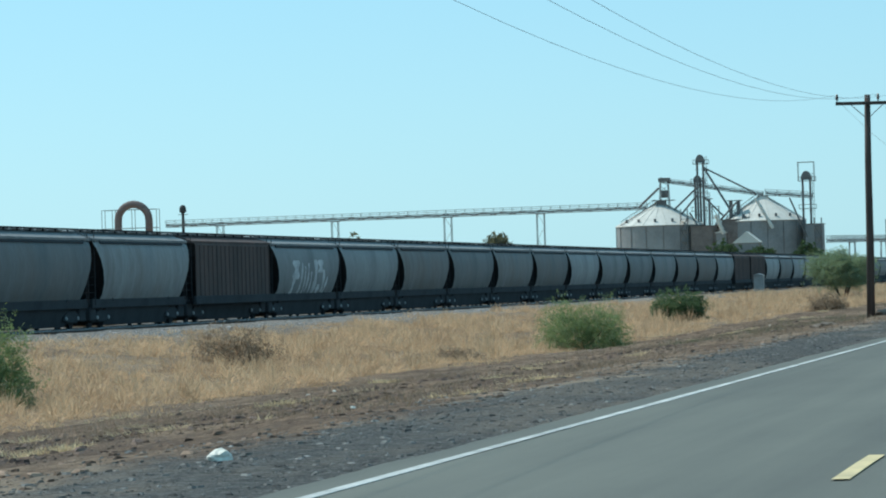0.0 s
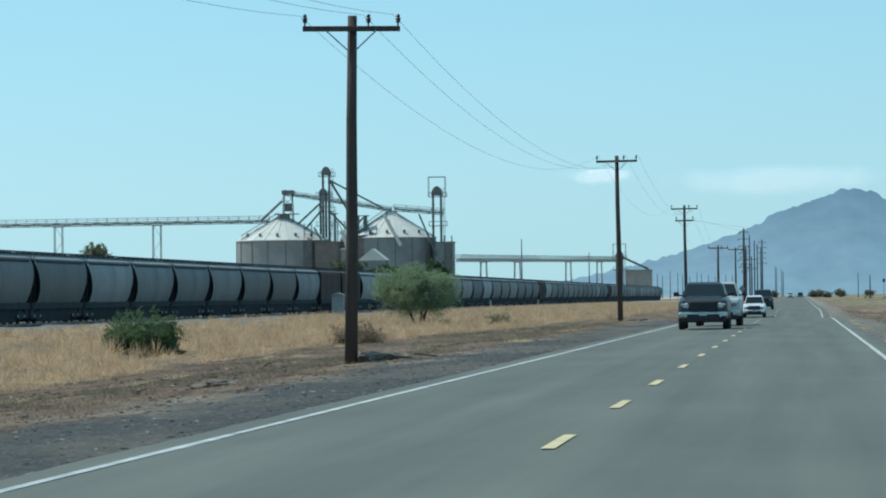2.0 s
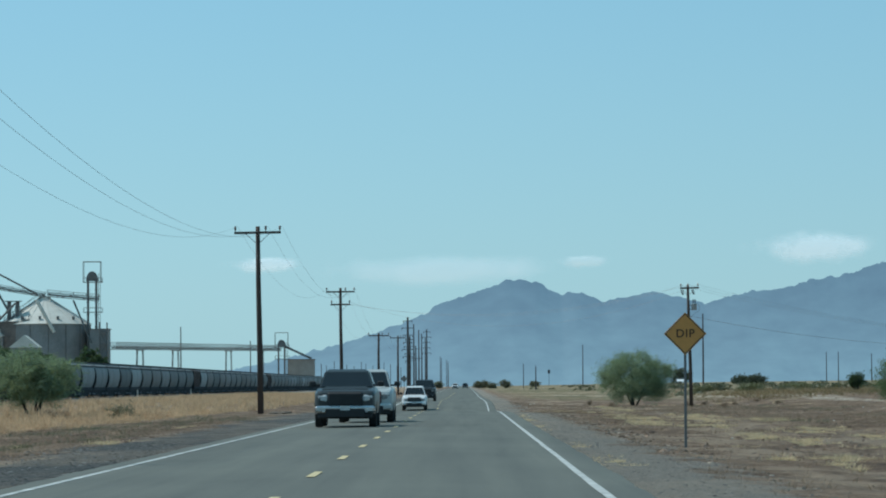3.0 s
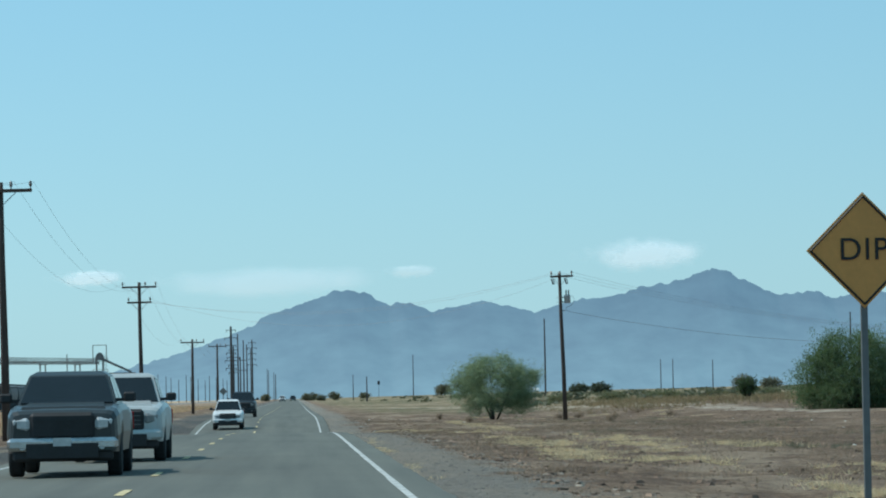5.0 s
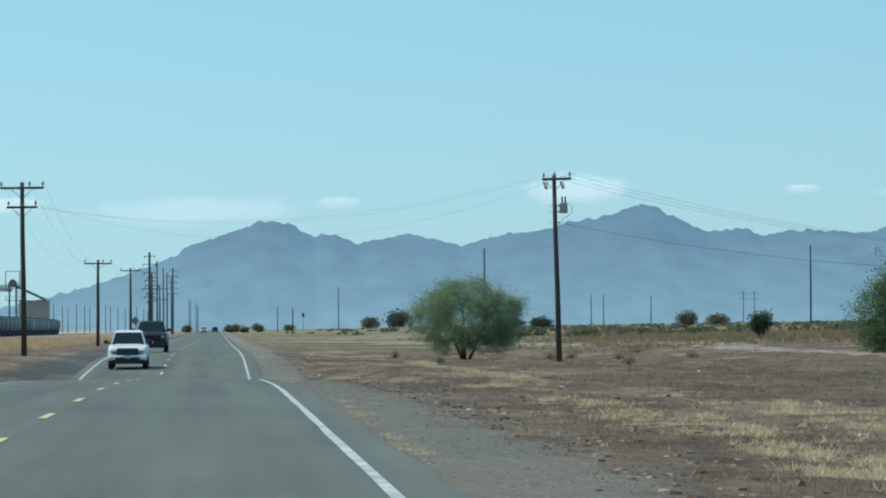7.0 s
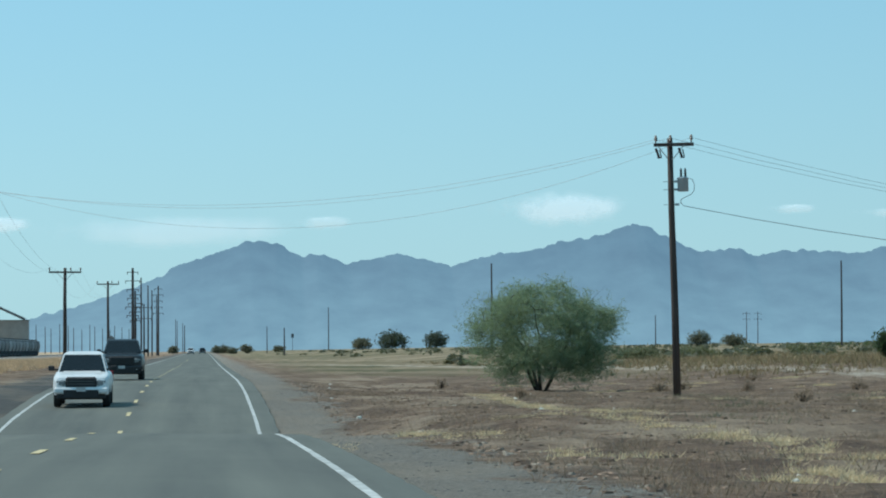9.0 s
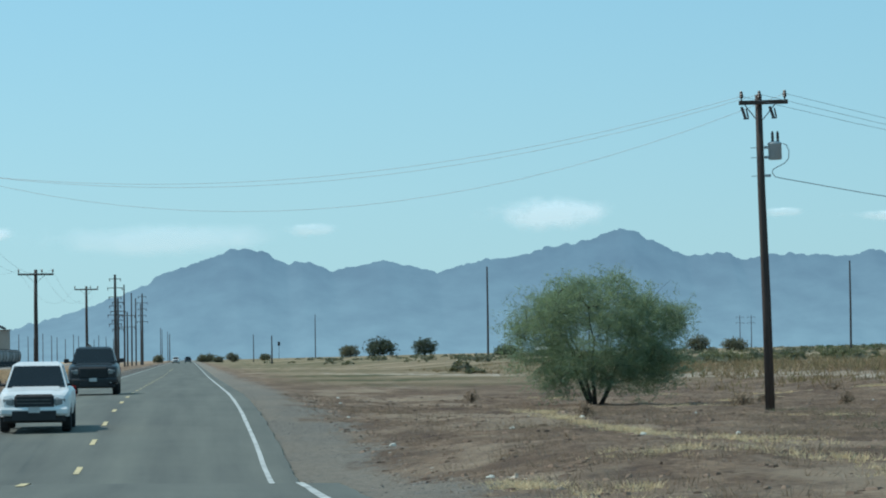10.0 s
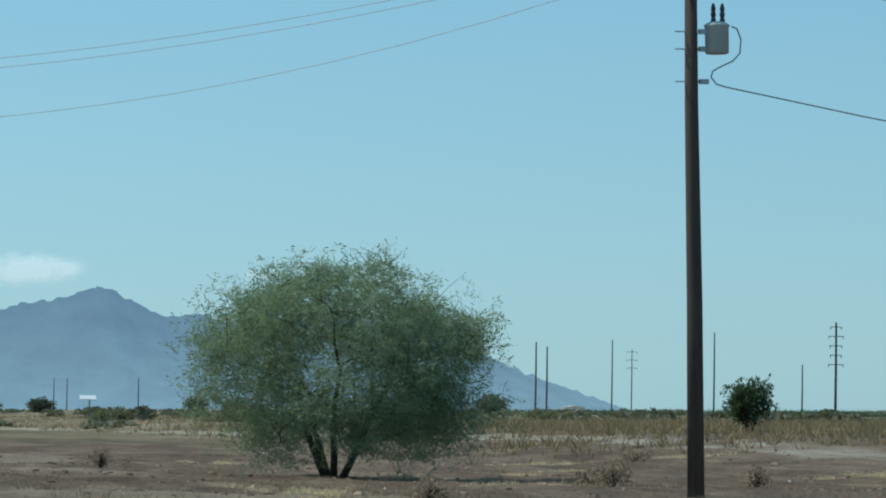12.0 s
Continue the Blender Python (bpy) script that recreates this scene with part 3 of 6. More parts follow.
        for k in range(9):
            tube(bm, (0.95, sy * (HALF + 0.12), 1.2 + k * 0.34), (1.30, sy * (HALF + 0.12), 1.2 + k * 0.34), 0.018, seg=5)
        part("ladder", bm, M["car_under"], car)
        bogie(car, sy * 5.76)
    for y in (-3.9, -1.3, 1.3, 3.9):
        bm = bmesh.new()
        # outlets widened until they nearly join, to shut out lit ground behind
        top = [bm.verts.new((sx * 1.2, y + sy * 1.36, 1.15)) for sx, sy in ((-1, -1), (1, -1), (1, 1), (-1, 1))]
        bot = [bm.verts.new((sx * 0.95, y + sy * 1.30, 0.10)) for sx, sy in ((-1, -1), (1, -1), (1, 1), (-1, 1))]
        for k in range(4):
            bm.faces.new((top[k], top[(k + 1) % 4], bot[(k + 1) % 4], bot[k]))
        bm.faces.new(bot)
        bmesh.ops.recalc_face_normals(bm, faces=bm.faces)
        part("outlet_hopper", bm, M["car_under"], car)
    return car


PITCH, GAP0 = 16.14, 152.1
car_a = hopper_car()
car_b = hopper_car(True)
car_a["label"] = "grey covered hopper railway car with bulging dusty sides"
car_b["label"] = "rusty brown ribbed covered hopper railway car"
RUSTY = {1, 15, 16, 33, 47}
first_a = first_b = False
for k in range(-2, 68):
    m = pose(TRACK_X, GAP0 + PITCH * (k + 0.5), RAIL_Z)
    if k in RUSTY:
        c = car_b if not first_b else copy_thing(car_b, m)
        first_b = True
    else:
        c = car_a if not first_a else copy_thing(car_a, m)
        first_a = True
    c.matrix_world = m
    if k == 2:
        c["label"] = "grey covered hopper railway car with white spray-painted marks"
        graffiti_car = c


# ---- utility poles ----
def insulator(parent, p, tall=0.22, r=0.07):
    bm = bmesh.new()
    lathe(bm, [(0.02, -0.08), (0.025, 0.0), (r, 0.03), (r * 0.7, 0.06), (r, 0.10), (r * 0.6, 0.14), (r * 0.75, tall - 0.04), (0.02, tall)], 10, p)
    return part("insulator", bm, M["porcelain"], parent, "dark porcelain pin insulator")


def utility_pole(x, y, height, lean=0.0, arm_z=None, arm=2.4, arm_dx=0.0, pins=(), lower=None, label="", mat="pole", r=0.165):
    zb = ground_z(x, y)
    pole = thing("utility_pole", pose(x, y, zb, 0, lean, 0), label or "dark creosoted wooden utility pole with one crossarm", "utility pole", "utility poles")
    bm = bmesh.new()
    pipe(bm, [(0, 0, -0.6), (0.012, 0, height * 0.35), (-0.01, 0, height * 0.7), (0, 0, height)], [r, r * 0.9, r * 0.78, r * 0.68], 14)
    part("post", bm, M[mat], pole, smooth=True)
    arms = ([(arm_z, arm, arm_dx, pins)] if arm_z else []) + ([lower] if lower else [])
    for az, length, adx, ps in arms:
        bm = bmesh.new()
        box(bm, (adx, -r - 0.03, az), (length, 0.10, 0.13), bevel=0.012)
        part("crossarm", bm, M[mat], pole)
        for sx in (-1, 1):
            bm = bmesh.new()
            tube(bm, (adx * 0 + sx * min(0.62, length * 0.32), -r - 0.09, az - 0.05), (sx * 0.1, -r * 0.75, az - 0.52), 0.018, seg=6)
            part("brace", bm, M["steel"], pole)
        for px in ps:
            insulator(pole, (px, -r - 0.03, az + 0.14))
    return pole


def cable(a, b, sag, r=0.011, n=22, label="thin sagging overhead power cable"):
    a, b = Vector(a), Vector(b)
    pts = []
    for k in range(n + 1):
        t = k / n
        p = a.lerp(b, t)
        p.z -= 4 * sag * t * (1 - t)
        pts.append(p)
    bm = bmesh.new()
    pipe(bm, pts, r, 5)
    return tagged(part("power_cable", bm, M["wire"]), label, "cable", "overhead power cables")


LINE = [(-11.3, 19, 8.3), (-11.15, 140.3, 8.25), (-10.7, 265.3, 9.55), (-10.5, 382.4, 9.5), (-10.28, 501.4, 7.45), (-10.3, 625, 8.8)]
PINS = (-1.15, 0.42, 1.15)
for i, (x, y, top) in enumerate(LINE):
    h = top - ground_z(x, y)
    utility_pole(x, y, h, (0.6, 0.8, -0.7, -0.5, 0.3, 0)[i], h - 0.33, 2.4, 0.0, PINS, (h - 1.40, 1.7, 0.0, (-0.75, 0.75)) if i == 3 else None,
                 "dark creosoted wooden utility pole with two crossarms" if i == 3 else "")
for (x0, y0, z0), (x1, y1, z1) in zip(LINE, LINE[1:]):
    for px in PINS:
        cable((x0 + px, y0 - 0.2, z0 + 0.0), (x1 + px, y1 - 0.2, z1 + 0.0), 2.0, 0.0052)

# pole with a transformer beside the field
RX, RY = 17.62, 364.3
tp = utility_pole(RX, RY, 9.6, -1.3, 9.35, 1.5, 0.12, (-0.55, 0.0, 0.78), None, "dark wooden utility pole with a grey transformer and cut-outs", r=0.15)
bm = bmesh.new()
lathe(bm, [(0.18, 0.0), (0.205, 0.02), (0.205, 0.45), (0.222, 0.47), (0.222, 0.50), (0.13, 0.55)], 20, (0.44, -0.05, 7.60))
tr = part("transformer", bm, surface("grey transformer paint", (0.42, 0.44, 0.44), (0.34, 0.36, 0.36), 2, 15, 0.45), tp, "light grey transformer can", True)
bm = bmesh.new()
for dx in (-0.06, 0.10):
    lathe(bm, [(0.03, 0.8), (0.05, 0.84), (0.035, 0.9), (0.05, 0.95), (0.035, 1.0), (0.045, 1.05), (0.02, 1.14)], 10, (0.44 + dx, -0.05, 7.33))
part("bushing", bm, M["porcelain"], tr, "dark ribbed bushings")
for z in (7.12, 7.68, 7.98):
    bm = bmesh.new()
    box(bm, (0.2, -0.05, z), (0.16, 0.10, 0.08))
    part("mounting_bracket", bm, M["steel"], tp)
    bm = bmesh.new()
    tube(bm, (-0.3, -0.02, z), (0.16, -0.02, z), 0.012, seg=6)
    part("through_bolt", bm, M["steel"], tp)
bm = bmesh.new()
pipe(bm, [(0.70, -0.05, 8.08), (0.80, -0.05, 8.04), (0.87, -0.05, 7.85), (0.85, -0.05, 7.62), (0.72, -0.05, 7.48), (0.5, -0.05, 7.38), (0.36, -0.05, 7.30), (0.33, -0.05, 7.2), (0.42, -0.05, 7.08), (0.60, -0.05, 7.03)], 0.014, 6)
part("drop_lead", bm, M["wire"], tp)
for cx in (-0.50, 0.36):
    bm = bmesh.new()
    tube(bm, (cx - 0.06, -0.22, 9.22), (cx + 0.05, -0.25, 8.86), 0.045, 0.045, 8)
    tube(bm, (cx + 0.08, -0.24, 9.16), (cx + 0.13, -0.27, 8.88), 0.025, 0.025, 8)
    box(bm, (cx + 0.06, -0.25, 8.86), (0.16, 0.05, 0.04))
    part("fuse_cutout", bm, M["porcelain"], tp, "hanging fuse cut-out")


def at_tp(p):
    return tp.matrix_world @ Vector(p)


bpy.context.view_layer.update()
for px, z, sag_ in ((-0.55, 9.55, 1.6), (0.0, 9.6, 1.75), (0.78, 9.6, 2.6)):
    cable(at_tp((px, -0.2, z)), (-10.5 + px * 0.9, 382.2, LINE[3][2] - 1.2), sag_, 0.0062)
for k, (px, z) in enumerate(((-0.55, 9.55), (0.0, 9.6), (0.78, 9.6))):
    cable(at_tp((px, -0.2, z)), (90, 352 + k * 1.5, 10.5), 5.4, 0.0062)
cable(at_tp((0.60, -0.05, 7.03)), (70, 352, 7.7), 3.1, 0.013)


def far_pole(x, y, height, arms=0, r=0.2, label="tall bare wooden transmission pole far across the flats"):
    zb = ground_z(x, y)
    pole = thing("transmission_pole", pose(x, y, zb), label, "utility pole", "far transmission poles")
    bm = bmesh.new()
    pipe(bm, [(0, 0, -0.5), (0.03, 0, height * 0.5), (0, 0, height)], [r, r * 0.85, r * 0.65], 8)
    part("post", bm, M["pole_far"], pole)
    for k in range(arms):
        bm = bmesh.new()
        z = height - 1.0 - k * (1.75 if arms > 3 else 2.6)
        reach = (1.15, 1.5, 1.25)[k % 3] if arms > 3 else 1.8
        tube(bm, (-reach, 0, z + 0.15), (reach, 0, z + 0.15), 0.08, 0.08, 6)
        for sx in (-reach + 0.1, reach - 0.1):
            tube(bm, (sx, 0, z + 0.15), (sx, 0, z - 0.35), 0.07, 0.07, 6)
        part("crossarm", bm, M["pole_far"], pole)
    return pole


for x, y, h, a in [(55, 925, 17.0, 0), (121, 916, 16.3, 0), (77.8, 2510, 27.0, 0), (248.5, 1235, 19.5, 0), (309.5, 1439, 20.5, 3), (227.5, 1070, 18, 0),
                   (216, 952, 17.5, 5), (170.8, 1002, 14.4, 0), (178, 1022, 13.8, 0), (258, 1102, 11.5, 0), (241, 2519, 19.5, 0), (249, 2519, 19.5, 0),
                   (26, 1736, 11.1, 0), (21.5, 1207, 7.4, 0), (158, 1500, 11, 0), (250, 1900, 15, 2), (256, 1905, 15, 2),
                   (-14.0, 1050, 17.8, 0), (-13.8, 1138, 17.6, 0), (-13.7, 1200, 17.4, 0), (-13.6, 1290, 17.4, 0), (-13.0, 1278, 20.0, 5), (-13.9, 1082, 12.4, 2),
                   (-14, 2050, 17, 0), (-14, 2150, 17, 0), (-12, 2300, 17, 0), (-12, 2500, 17, 0), (-84, 1150, 19, 0), (-70, 1260, 16, 0)]:
    far_pole(x, y, h, a, 0.28 if a > 3 else 0.21 if y < 2400 else 0.34)
# the thick pole at the head of the row, with many short arms
far_pole(-14.25, 966, 18.1, 6, 0.34, "thick dark wooden transmission pole with six short arms")
far_pole(-13.9, 975, 13.6, 4, 0.24, "shorter dark wooden pole with four short arms")
for k in range(16):
    far_pole(-82 + 2.9 * k + (k % 3) * 0.5, 1930 + 20 * k, 14.5 - (k % 4) * 0.8, 0, 0.22)


# ---- plants ----
def leaf_material(name, a, b, trans=0.25, dry=False, patch=None):
    m, n, l, p = nodes_of(name)
    geo = n.new("ShaderNodeNewGeometry")
    col = ramp_node(n, l, geo.outputs["Random Per Island"], [(0.0, a), (1.0, b)])
    if patch:
        co = n.new("ShaderNodeTexCoord").outputs["Object"]
        blot = noise_node(n, l, co, 0.62, 4, 0.6, (1, 0.45, 0.3))
        col = mix_node(n, l, 1.0, col, ramp_node(n, l, blot, [(0.41, patch), (0.53, (0.90, 0.86, 0.82)), (0.66, (1.08, 1.04, 0.98))]), "MULTIPLY")
    l.new(col, p.inputs["Base Color"])
    p.inputs["Roughness"].default_value = 0.75
    p.inputs["Specular IOR Level"].default_value = 0.2
    tr_ = n.new("ShaderNodeBsdfTranslucent")
    tr_.inputs["Color"].default_value = (*(b if dry else (b[0] * 1.1, b[1] * 1.2, b[2] * 0.8)), 1)
    mx = n.new("ShaderNodeMixShader")
    mx.inputs[0].default_value = trans
    l.new(p.outputs[0], mx.inputs[1])
    l.new(tr_.outputs[0], mx.inputs[2])
    l.new(mx.outputs[0], n["Material Output"].inputs["Surface"])
    return m


M["leaf_green"] = leaf_material("palo verde leaves", (0.128, 0.162, 0.112), (0.265, 0.315, 0.228), 0.48)
M["leaf_dark"] = leaf_material("dark mesquite leaves", (0.035, 0.06, 0.03), (0.085, 0.125, 0.06))
M["leaf_mesquite"] = leaf_material("mesquite leaves", (0.055, 0.088, 0.05), (0.125, 0.175, 0.095), 0.38)
M["leaf_crop"] = leaf_material("green crop leaves", (0.05, 0.085, 0.04), (0.10, 0.15, 0.07), 0.3)
M["leaf_bright"] = leaf_material("bright shrub leaves", (0.11, 0.155, 0.075), (0.245, 0.29, 0.155), 0.4)
# grey scrub; on far trees its paleness stands for haze
M["leaf_grey"] = leaf_material("grey scrub leaves", (0.10, 0.10, 0.072), (0.19, 0.18, 0.125))
M["leaf_dusk"] = leaf_material("dusty dark tree leaves", (0.055, 0.068, 0.05), (0.11, 0.125, 0.09))
M["leaf_scrub"] = leaf_material("olive scrub leaves", (0.11, 0.11, 0.065), (0.21, 0.205, 0.125), 0.3)
M["leaf_dead"] = leaf_material("dead twig leaves", (0.16, 0.115, 0.078), (0.35, 0.25, 0.165), 0.2, True)
M["straw_field"] = leaf_material("brown field grass", (0.17, 0.12, 0.07), (0.40, 0.285, 0.17), 0.2, True, (0.6, 0.72, 0.5))
# dark patch tone: browner grass, and shade of hollows put into the colour
M["straw"] = leaf_material("dry straw grass", (0.39, 0.26, 0.155), (0.78, 0.555, 0.35), 0.4, True, (0.42, 0.33, 0.26))
M["straw_pale"] = leaf_material("pale yellow straw", (0.47, 0.35, 0.20), (0.82, 0.635, 0.39), 0.25, True)
M["bark"] = surface("dark grey bark", (0.075, 0.06, 0.05), (0.035, 0.03, 0.026), 3, 25, 0.9, bump=0.6, stretch=(3, 3, 0.6))


def quad_mesh(name, v, material, parent=None):
    """A mesh of loose quads from an array of corners, four to a quad."""
    v = np.asarray(v, np.float32).reshape(-1, 3)
    n_ = len(v) // 4
    me = bpy.data.meshes.new(name)
    me.vertices.add(len(v))
    me.vertices.foreach_set("co", v.ravel())
    me.loops.add(len(v))
    me.loops.foreach_set("vertex_index", np.arange(len(v), dtype=np.int32))
    me.polygons.add(n_)
    me.polygons.foreach_set("loop_start", (np.arange(n_) * 4).astype(np.int32))
    me.update(calc_edges=True)
    me.materials.append(material)
    ob = new(name, me)
    ob.parent = parent
    return ob


def leaf_cloud(seed, centres, per, spread, size, droop=0.5, slim=0.36):
    """Corners of small pointed leaves strewn along short twigs that hang from each centre."""
    g = np.random.default_rng(seed)
    c = np.asarray(centres, float)[:, None, :]
    k = (len(centres), per)
    d = g.normal(0, 1, (len(centres), 1, 3))
    d[..., 2] = g.normal(-droop, 0.7, (len(centres), 1))
    d /= np.linalg.norm(d, axis=-1, keepdims=True) + 1e-6
    length = spread * g.uniform(0.7, 1.5, (len(centres), 1, 1))
    t = (np.arange(per) / per)[None, :, None]
    p = c + d * length * t + g.normal(0, 1, (*k, 3)) * np.array((1, 1, 0.8)) * spread * 0.20
    p[..., 2] -= (droop * 0.35 * length * t * t)[..., 0]
    a = g.uniform(0, math.tau, k)
    s = size * g.uniform(0.7, 1.4, k)[..., None]
    u = np.stack([np.cos(a), np.sin(a), g.normal(0, 0.7, k)], -1)
    if slim < 0.2:
        u = 0.5 * u + d * 1.0
        u /= np.linalg.norm(u, axis=-1, keepdims=True)
    u = u * s
    v = np.stack([-np.sin(a), np.cos(a), g.normal(0, 0.8, k)], -1) * size * slim
    return np.stack([p - u, p + v, p + u, p - v], 2)


def tree(x, y, wide, tall, seed, leaf="leaf_green", sprays=1500, per=14, size=0.05, trunks=4, clear=0.22, name="tree", label="", category="tree",
         spread=0.38, deep=1.0, lump=0.35, group="", r0=0.09, fill=0.17, slim=0.36, clumps=0, loose=0.16, droop=0.5):
    """A many-stemmed desert tree: limbs that fork, twigs, and sprays of small leaves with gaps."""
    rng = random.Random(seed)
    zb = ground_z(x, y)
    t = thing(name, pose(x, y, zb), label, category, group)
    bm = bmesh.new()
    ends, stem_points = [], []
    cz = tall * (1 + clear) / 2
    rz = tall * (1 - clear) / 2

    def crown_point(shell):
        while True:
            a, b = rng.uniform(0, math.tau), rng.uniform(-0.95, 1)
            k = math.sqrt(max(0, 1 - b * b))
            n_ = noise.noise(Vector((math.cos(a) * k * 1.7 + seed, math.sin(a) * k * 1.7, b * 1.9)))
            n2 = noise.noise(Vector((math.cos(a) * k * 4.5 + seed, math.sin(a) * k * 4.5, b * 4.5)))
            r = (1 + lump * n_ + lump * 0.6 * n2) * shell
            p = Vector((wide / 2 * k * math.cos(a) * r, wide / 2 * k * math.sin(a) * r * deep, cz + rz * b * r))
            if p.z > tall * 0.06:
                return p

    for s in range(trunks):
        a = math.tau * s / trunks + rng.uniform(-0.4, 0.4)
        lean = rng.uniform(0.3, 0.7) if clumps else rng.uniform(0.12, 0.5)
        top = Vector((math.cos(a) * wide * 0.5 * lean, math.sin(a) * wide * 0.5 * lean * deep, tall * rng.uniform(0.62, 0.85)))
        base = Vector((math.cos(a) * r0 * 1.2, math.sin(a) * r0 * 1.2, -0.15))
        pts = []
        for k in range(7):
            u = k / 6
            p = base.lerp(top, u)
            p += Vector((rng.gauss(0, 1), rng.gauss(0, 1), 0)) * 0.035 * tall * u + Vector((math.cos(a), math.sin(a), 0)) * 0.035 * wide * math.sin(u * math.pi)
            pts.append(p)
        pipe(bm, pts, [r0 * (1 - 0.85 * k / 6) for k in range(7)], 7)
        stem_points += pts[2:]
        for k in range(1, 7):
            for _ in range(0 if clumps else 4):
                st = pts[k]
                en = crown_point(rng.uniform(0.55, 0.95))
                en = st.lerp(en, rng.uniform(0.7, 1.0))
                mid = st.lerp(en, 0.5) + Vector((rng.gauss(0, 1), rng.gauss(0, 1), rng.gauss(0.3, 0.6))) * 0.04 * tall
                rr = r0 * (1 - 0.85 * k / 6) * 0.5 + 0.006
                pipe(bm, [st, mid, en], [rr, rr * 0.6, 0.006], 5)
                ends.append(en)
                for _ in range(3):
                    tip = crown_point(rng.uniform(0.8, 1.02))
                    tip = en.lerp(tip, rng.uniform(0.35, 0.75))
                    pipe(bm, [mid.lerp(en, rng.uniform(0.3, 1)), en.lerp(tip, 0.5) + Vector((0, 0, 0.05)), tip], [0.008, 0.006, 0.003], 4)
                    ends.append(tip)
    heads = []
    for k in range(clumps):                                    # feathery heads of leaves at the limbs' ends, with gaps between
        a, b = rng.uniform(0, math.tau), rng.uniform(-0.85, 0.98)
        k_ = (1 - abs(b) ** 2.2) ** 0.46
        r = (0.5 + 0.46 * rng.random() ** 0.6) if b > -0.1 else rng.uniform(0.66, 0.98)
        r *= 1 + lump * noise.noise(Vector((math.cos(a) * 1.6 + seed, math.sin(a) * 1.6, b * 1.8)))
        c = Vector((wide / 2 * k_ * math.cos(a) * r, wide / 2 * k_ * math.sin(a) * r * deep, cz + rz * b * (r if b > 0 else 0.95)))
        heads.append((c, rng.uniform(0.6, 1.3) * loose * wide * 0.5, rng.uniform(0.5, 1.5)))
    grown = [(p, 0.030) for p in stem_points]
    for c, rad, _ in sorted(heads, key=lambda q: (q[0] - Vector((0, 0, tall * 0.1))).length):
        st, thick = min(grown, key=lambda q: (q[0] - c).length + 0.6 * max(0, q[0].z - c.z))
        bend = Vector((rng.gauss(0, 1), rng.gauss(0, 1), rng.gauss(0.9, 0.5))) * 0.12 * (c - st).length
        pts = [st, st.lerp(c, 0.35) + bend, st.lerp(c, 0.7) + bend * 0.8, c]
        pipe(bm, pts, [thick, thick * 0.8, thick * 0.65, thick * 0.5], 5)
        grown += [(pts[2], thick * 0.7), (c, max(0.006, thick * 0.6))]
        for _ in range(3):
            tip = c + Vector((rng.gauss(0, 1), rng.gauss(0, 1), rng.gauss(0.5, 0.8))) * rad
            pipe(bm, [c, c.lerp(tip, 0.6) + Vector((0, 0, 0.04)), tip], [0.006, 0.005, 0.002], 4)
    part("trunk", bm, M["bark"], t, "dark forked stems", True)
    centres = []
    for k in range(sprays):
        if heads and rng.random() > fill:
            c, rad, _ = heads[k % len(heads)] if rng.random() < 0.5 else rng.choices(heads, [q[2] for q in heads])[0]
            centres.append(tuple(c + Vector((rng.gauss(0, 1), rng.gauss(0, 1), rng.gauss(0, 0.75))) * rad))
        elif ends and rng.random() > fill:
            e = ends[k % len(ends)]
            centres.append(tuple(e + Vector((rng.gauss(0, 1), rng.gauss(0, 1), rng.gauss(0.1, 0.8))) * spread * 0.55))
        else:
            centres.append(tuple(crown_point(0.9 - 0.55 * rng.random() ** 1.4)))
    quad_mesh("crown", leaf_cloud(seed, centres, per, spread, size, droop, slim), M[leaf], t)
    return t


def shrub(x, y, wide, tall, seed, leaf="leaf_bright", label="", sprays=260, size=0.045, per=10, spread=0.22, name="shrub", twigs=22):
    rng = random.Random(seed)
    t = thing(name, pose(x, y, ground_z(x, y)), label, "shrub", "desert shrubs")
    bm = bmesh.new()
    centres = []
    for k in range(twigs):
        a, el = rng.uniform(0, math.tau), rng.uniform(0.25, 1.35)
        d = Vector((math.cos(a) * math.cos(el) * wide * 0.55, math.sin(a) * math.cos(el) * wide * 0.55, math.sin(el) * tall))
        pipe(bm, [(0, 0, -0.05), d * 0.5 + Vector((0, 0, 0.08)), d * rng.uniform(0.8, 1)], [0.018, 0.012, 0.004], 5)
    part("stem", bm, M["bark"], t)
    for k in range(sprays):
        a, b = rng.uniform(0, math.tau), rng.uniform(0.0, 1)
        c = math.sqrt(1 - b * b * 0.9)
        r = (1 + 0.5 * noise.noise(Vector((math.cos(a) * 1.7 + seed, math.sin(a) * 1.7, b * 2))) + 0.3 * noise.noise(Vector((math.cos(a) * 5 + seed, math.sin(a) * 5, b * 5)))) * (1 - 0.5 * rng.random() ** 1.6)
        centres.append((wide / 2 * c * math.cos(a) * r, wide / 2 * c * math.sin(a) * r, 0.06 + tall * 0.92 * b * r))
    quad_mesh("foliage", leaf_cloud(seed, centres, per, spread, size, 0.1), M[leaf], t)
    return t


# the tree beside the transformer pole, the dense one further on, and those along the railway
tree(13.7, 377.0, 5.8, 4.5, 11, "leaf_green", 8000, 18, 0.053, 4, 0.06, lump=0.3, spread=0.30, fill=0.04, slim=0.16, clumps=120, loose=0.12, r0=0.085, droop=-0.1, label="feathery green palo verde tree on bare dirt")
tree(35.3, 356, 7.5, 5.2, 23, "leaf_mesquite", 6500, 14, 0.055, 5, -0.10, fill=0.3, clumps=110, loose=0.12, label="large dense dark green mesquite tree at the field's edge", spread=0.55, r0=0.13, lump=0.25)
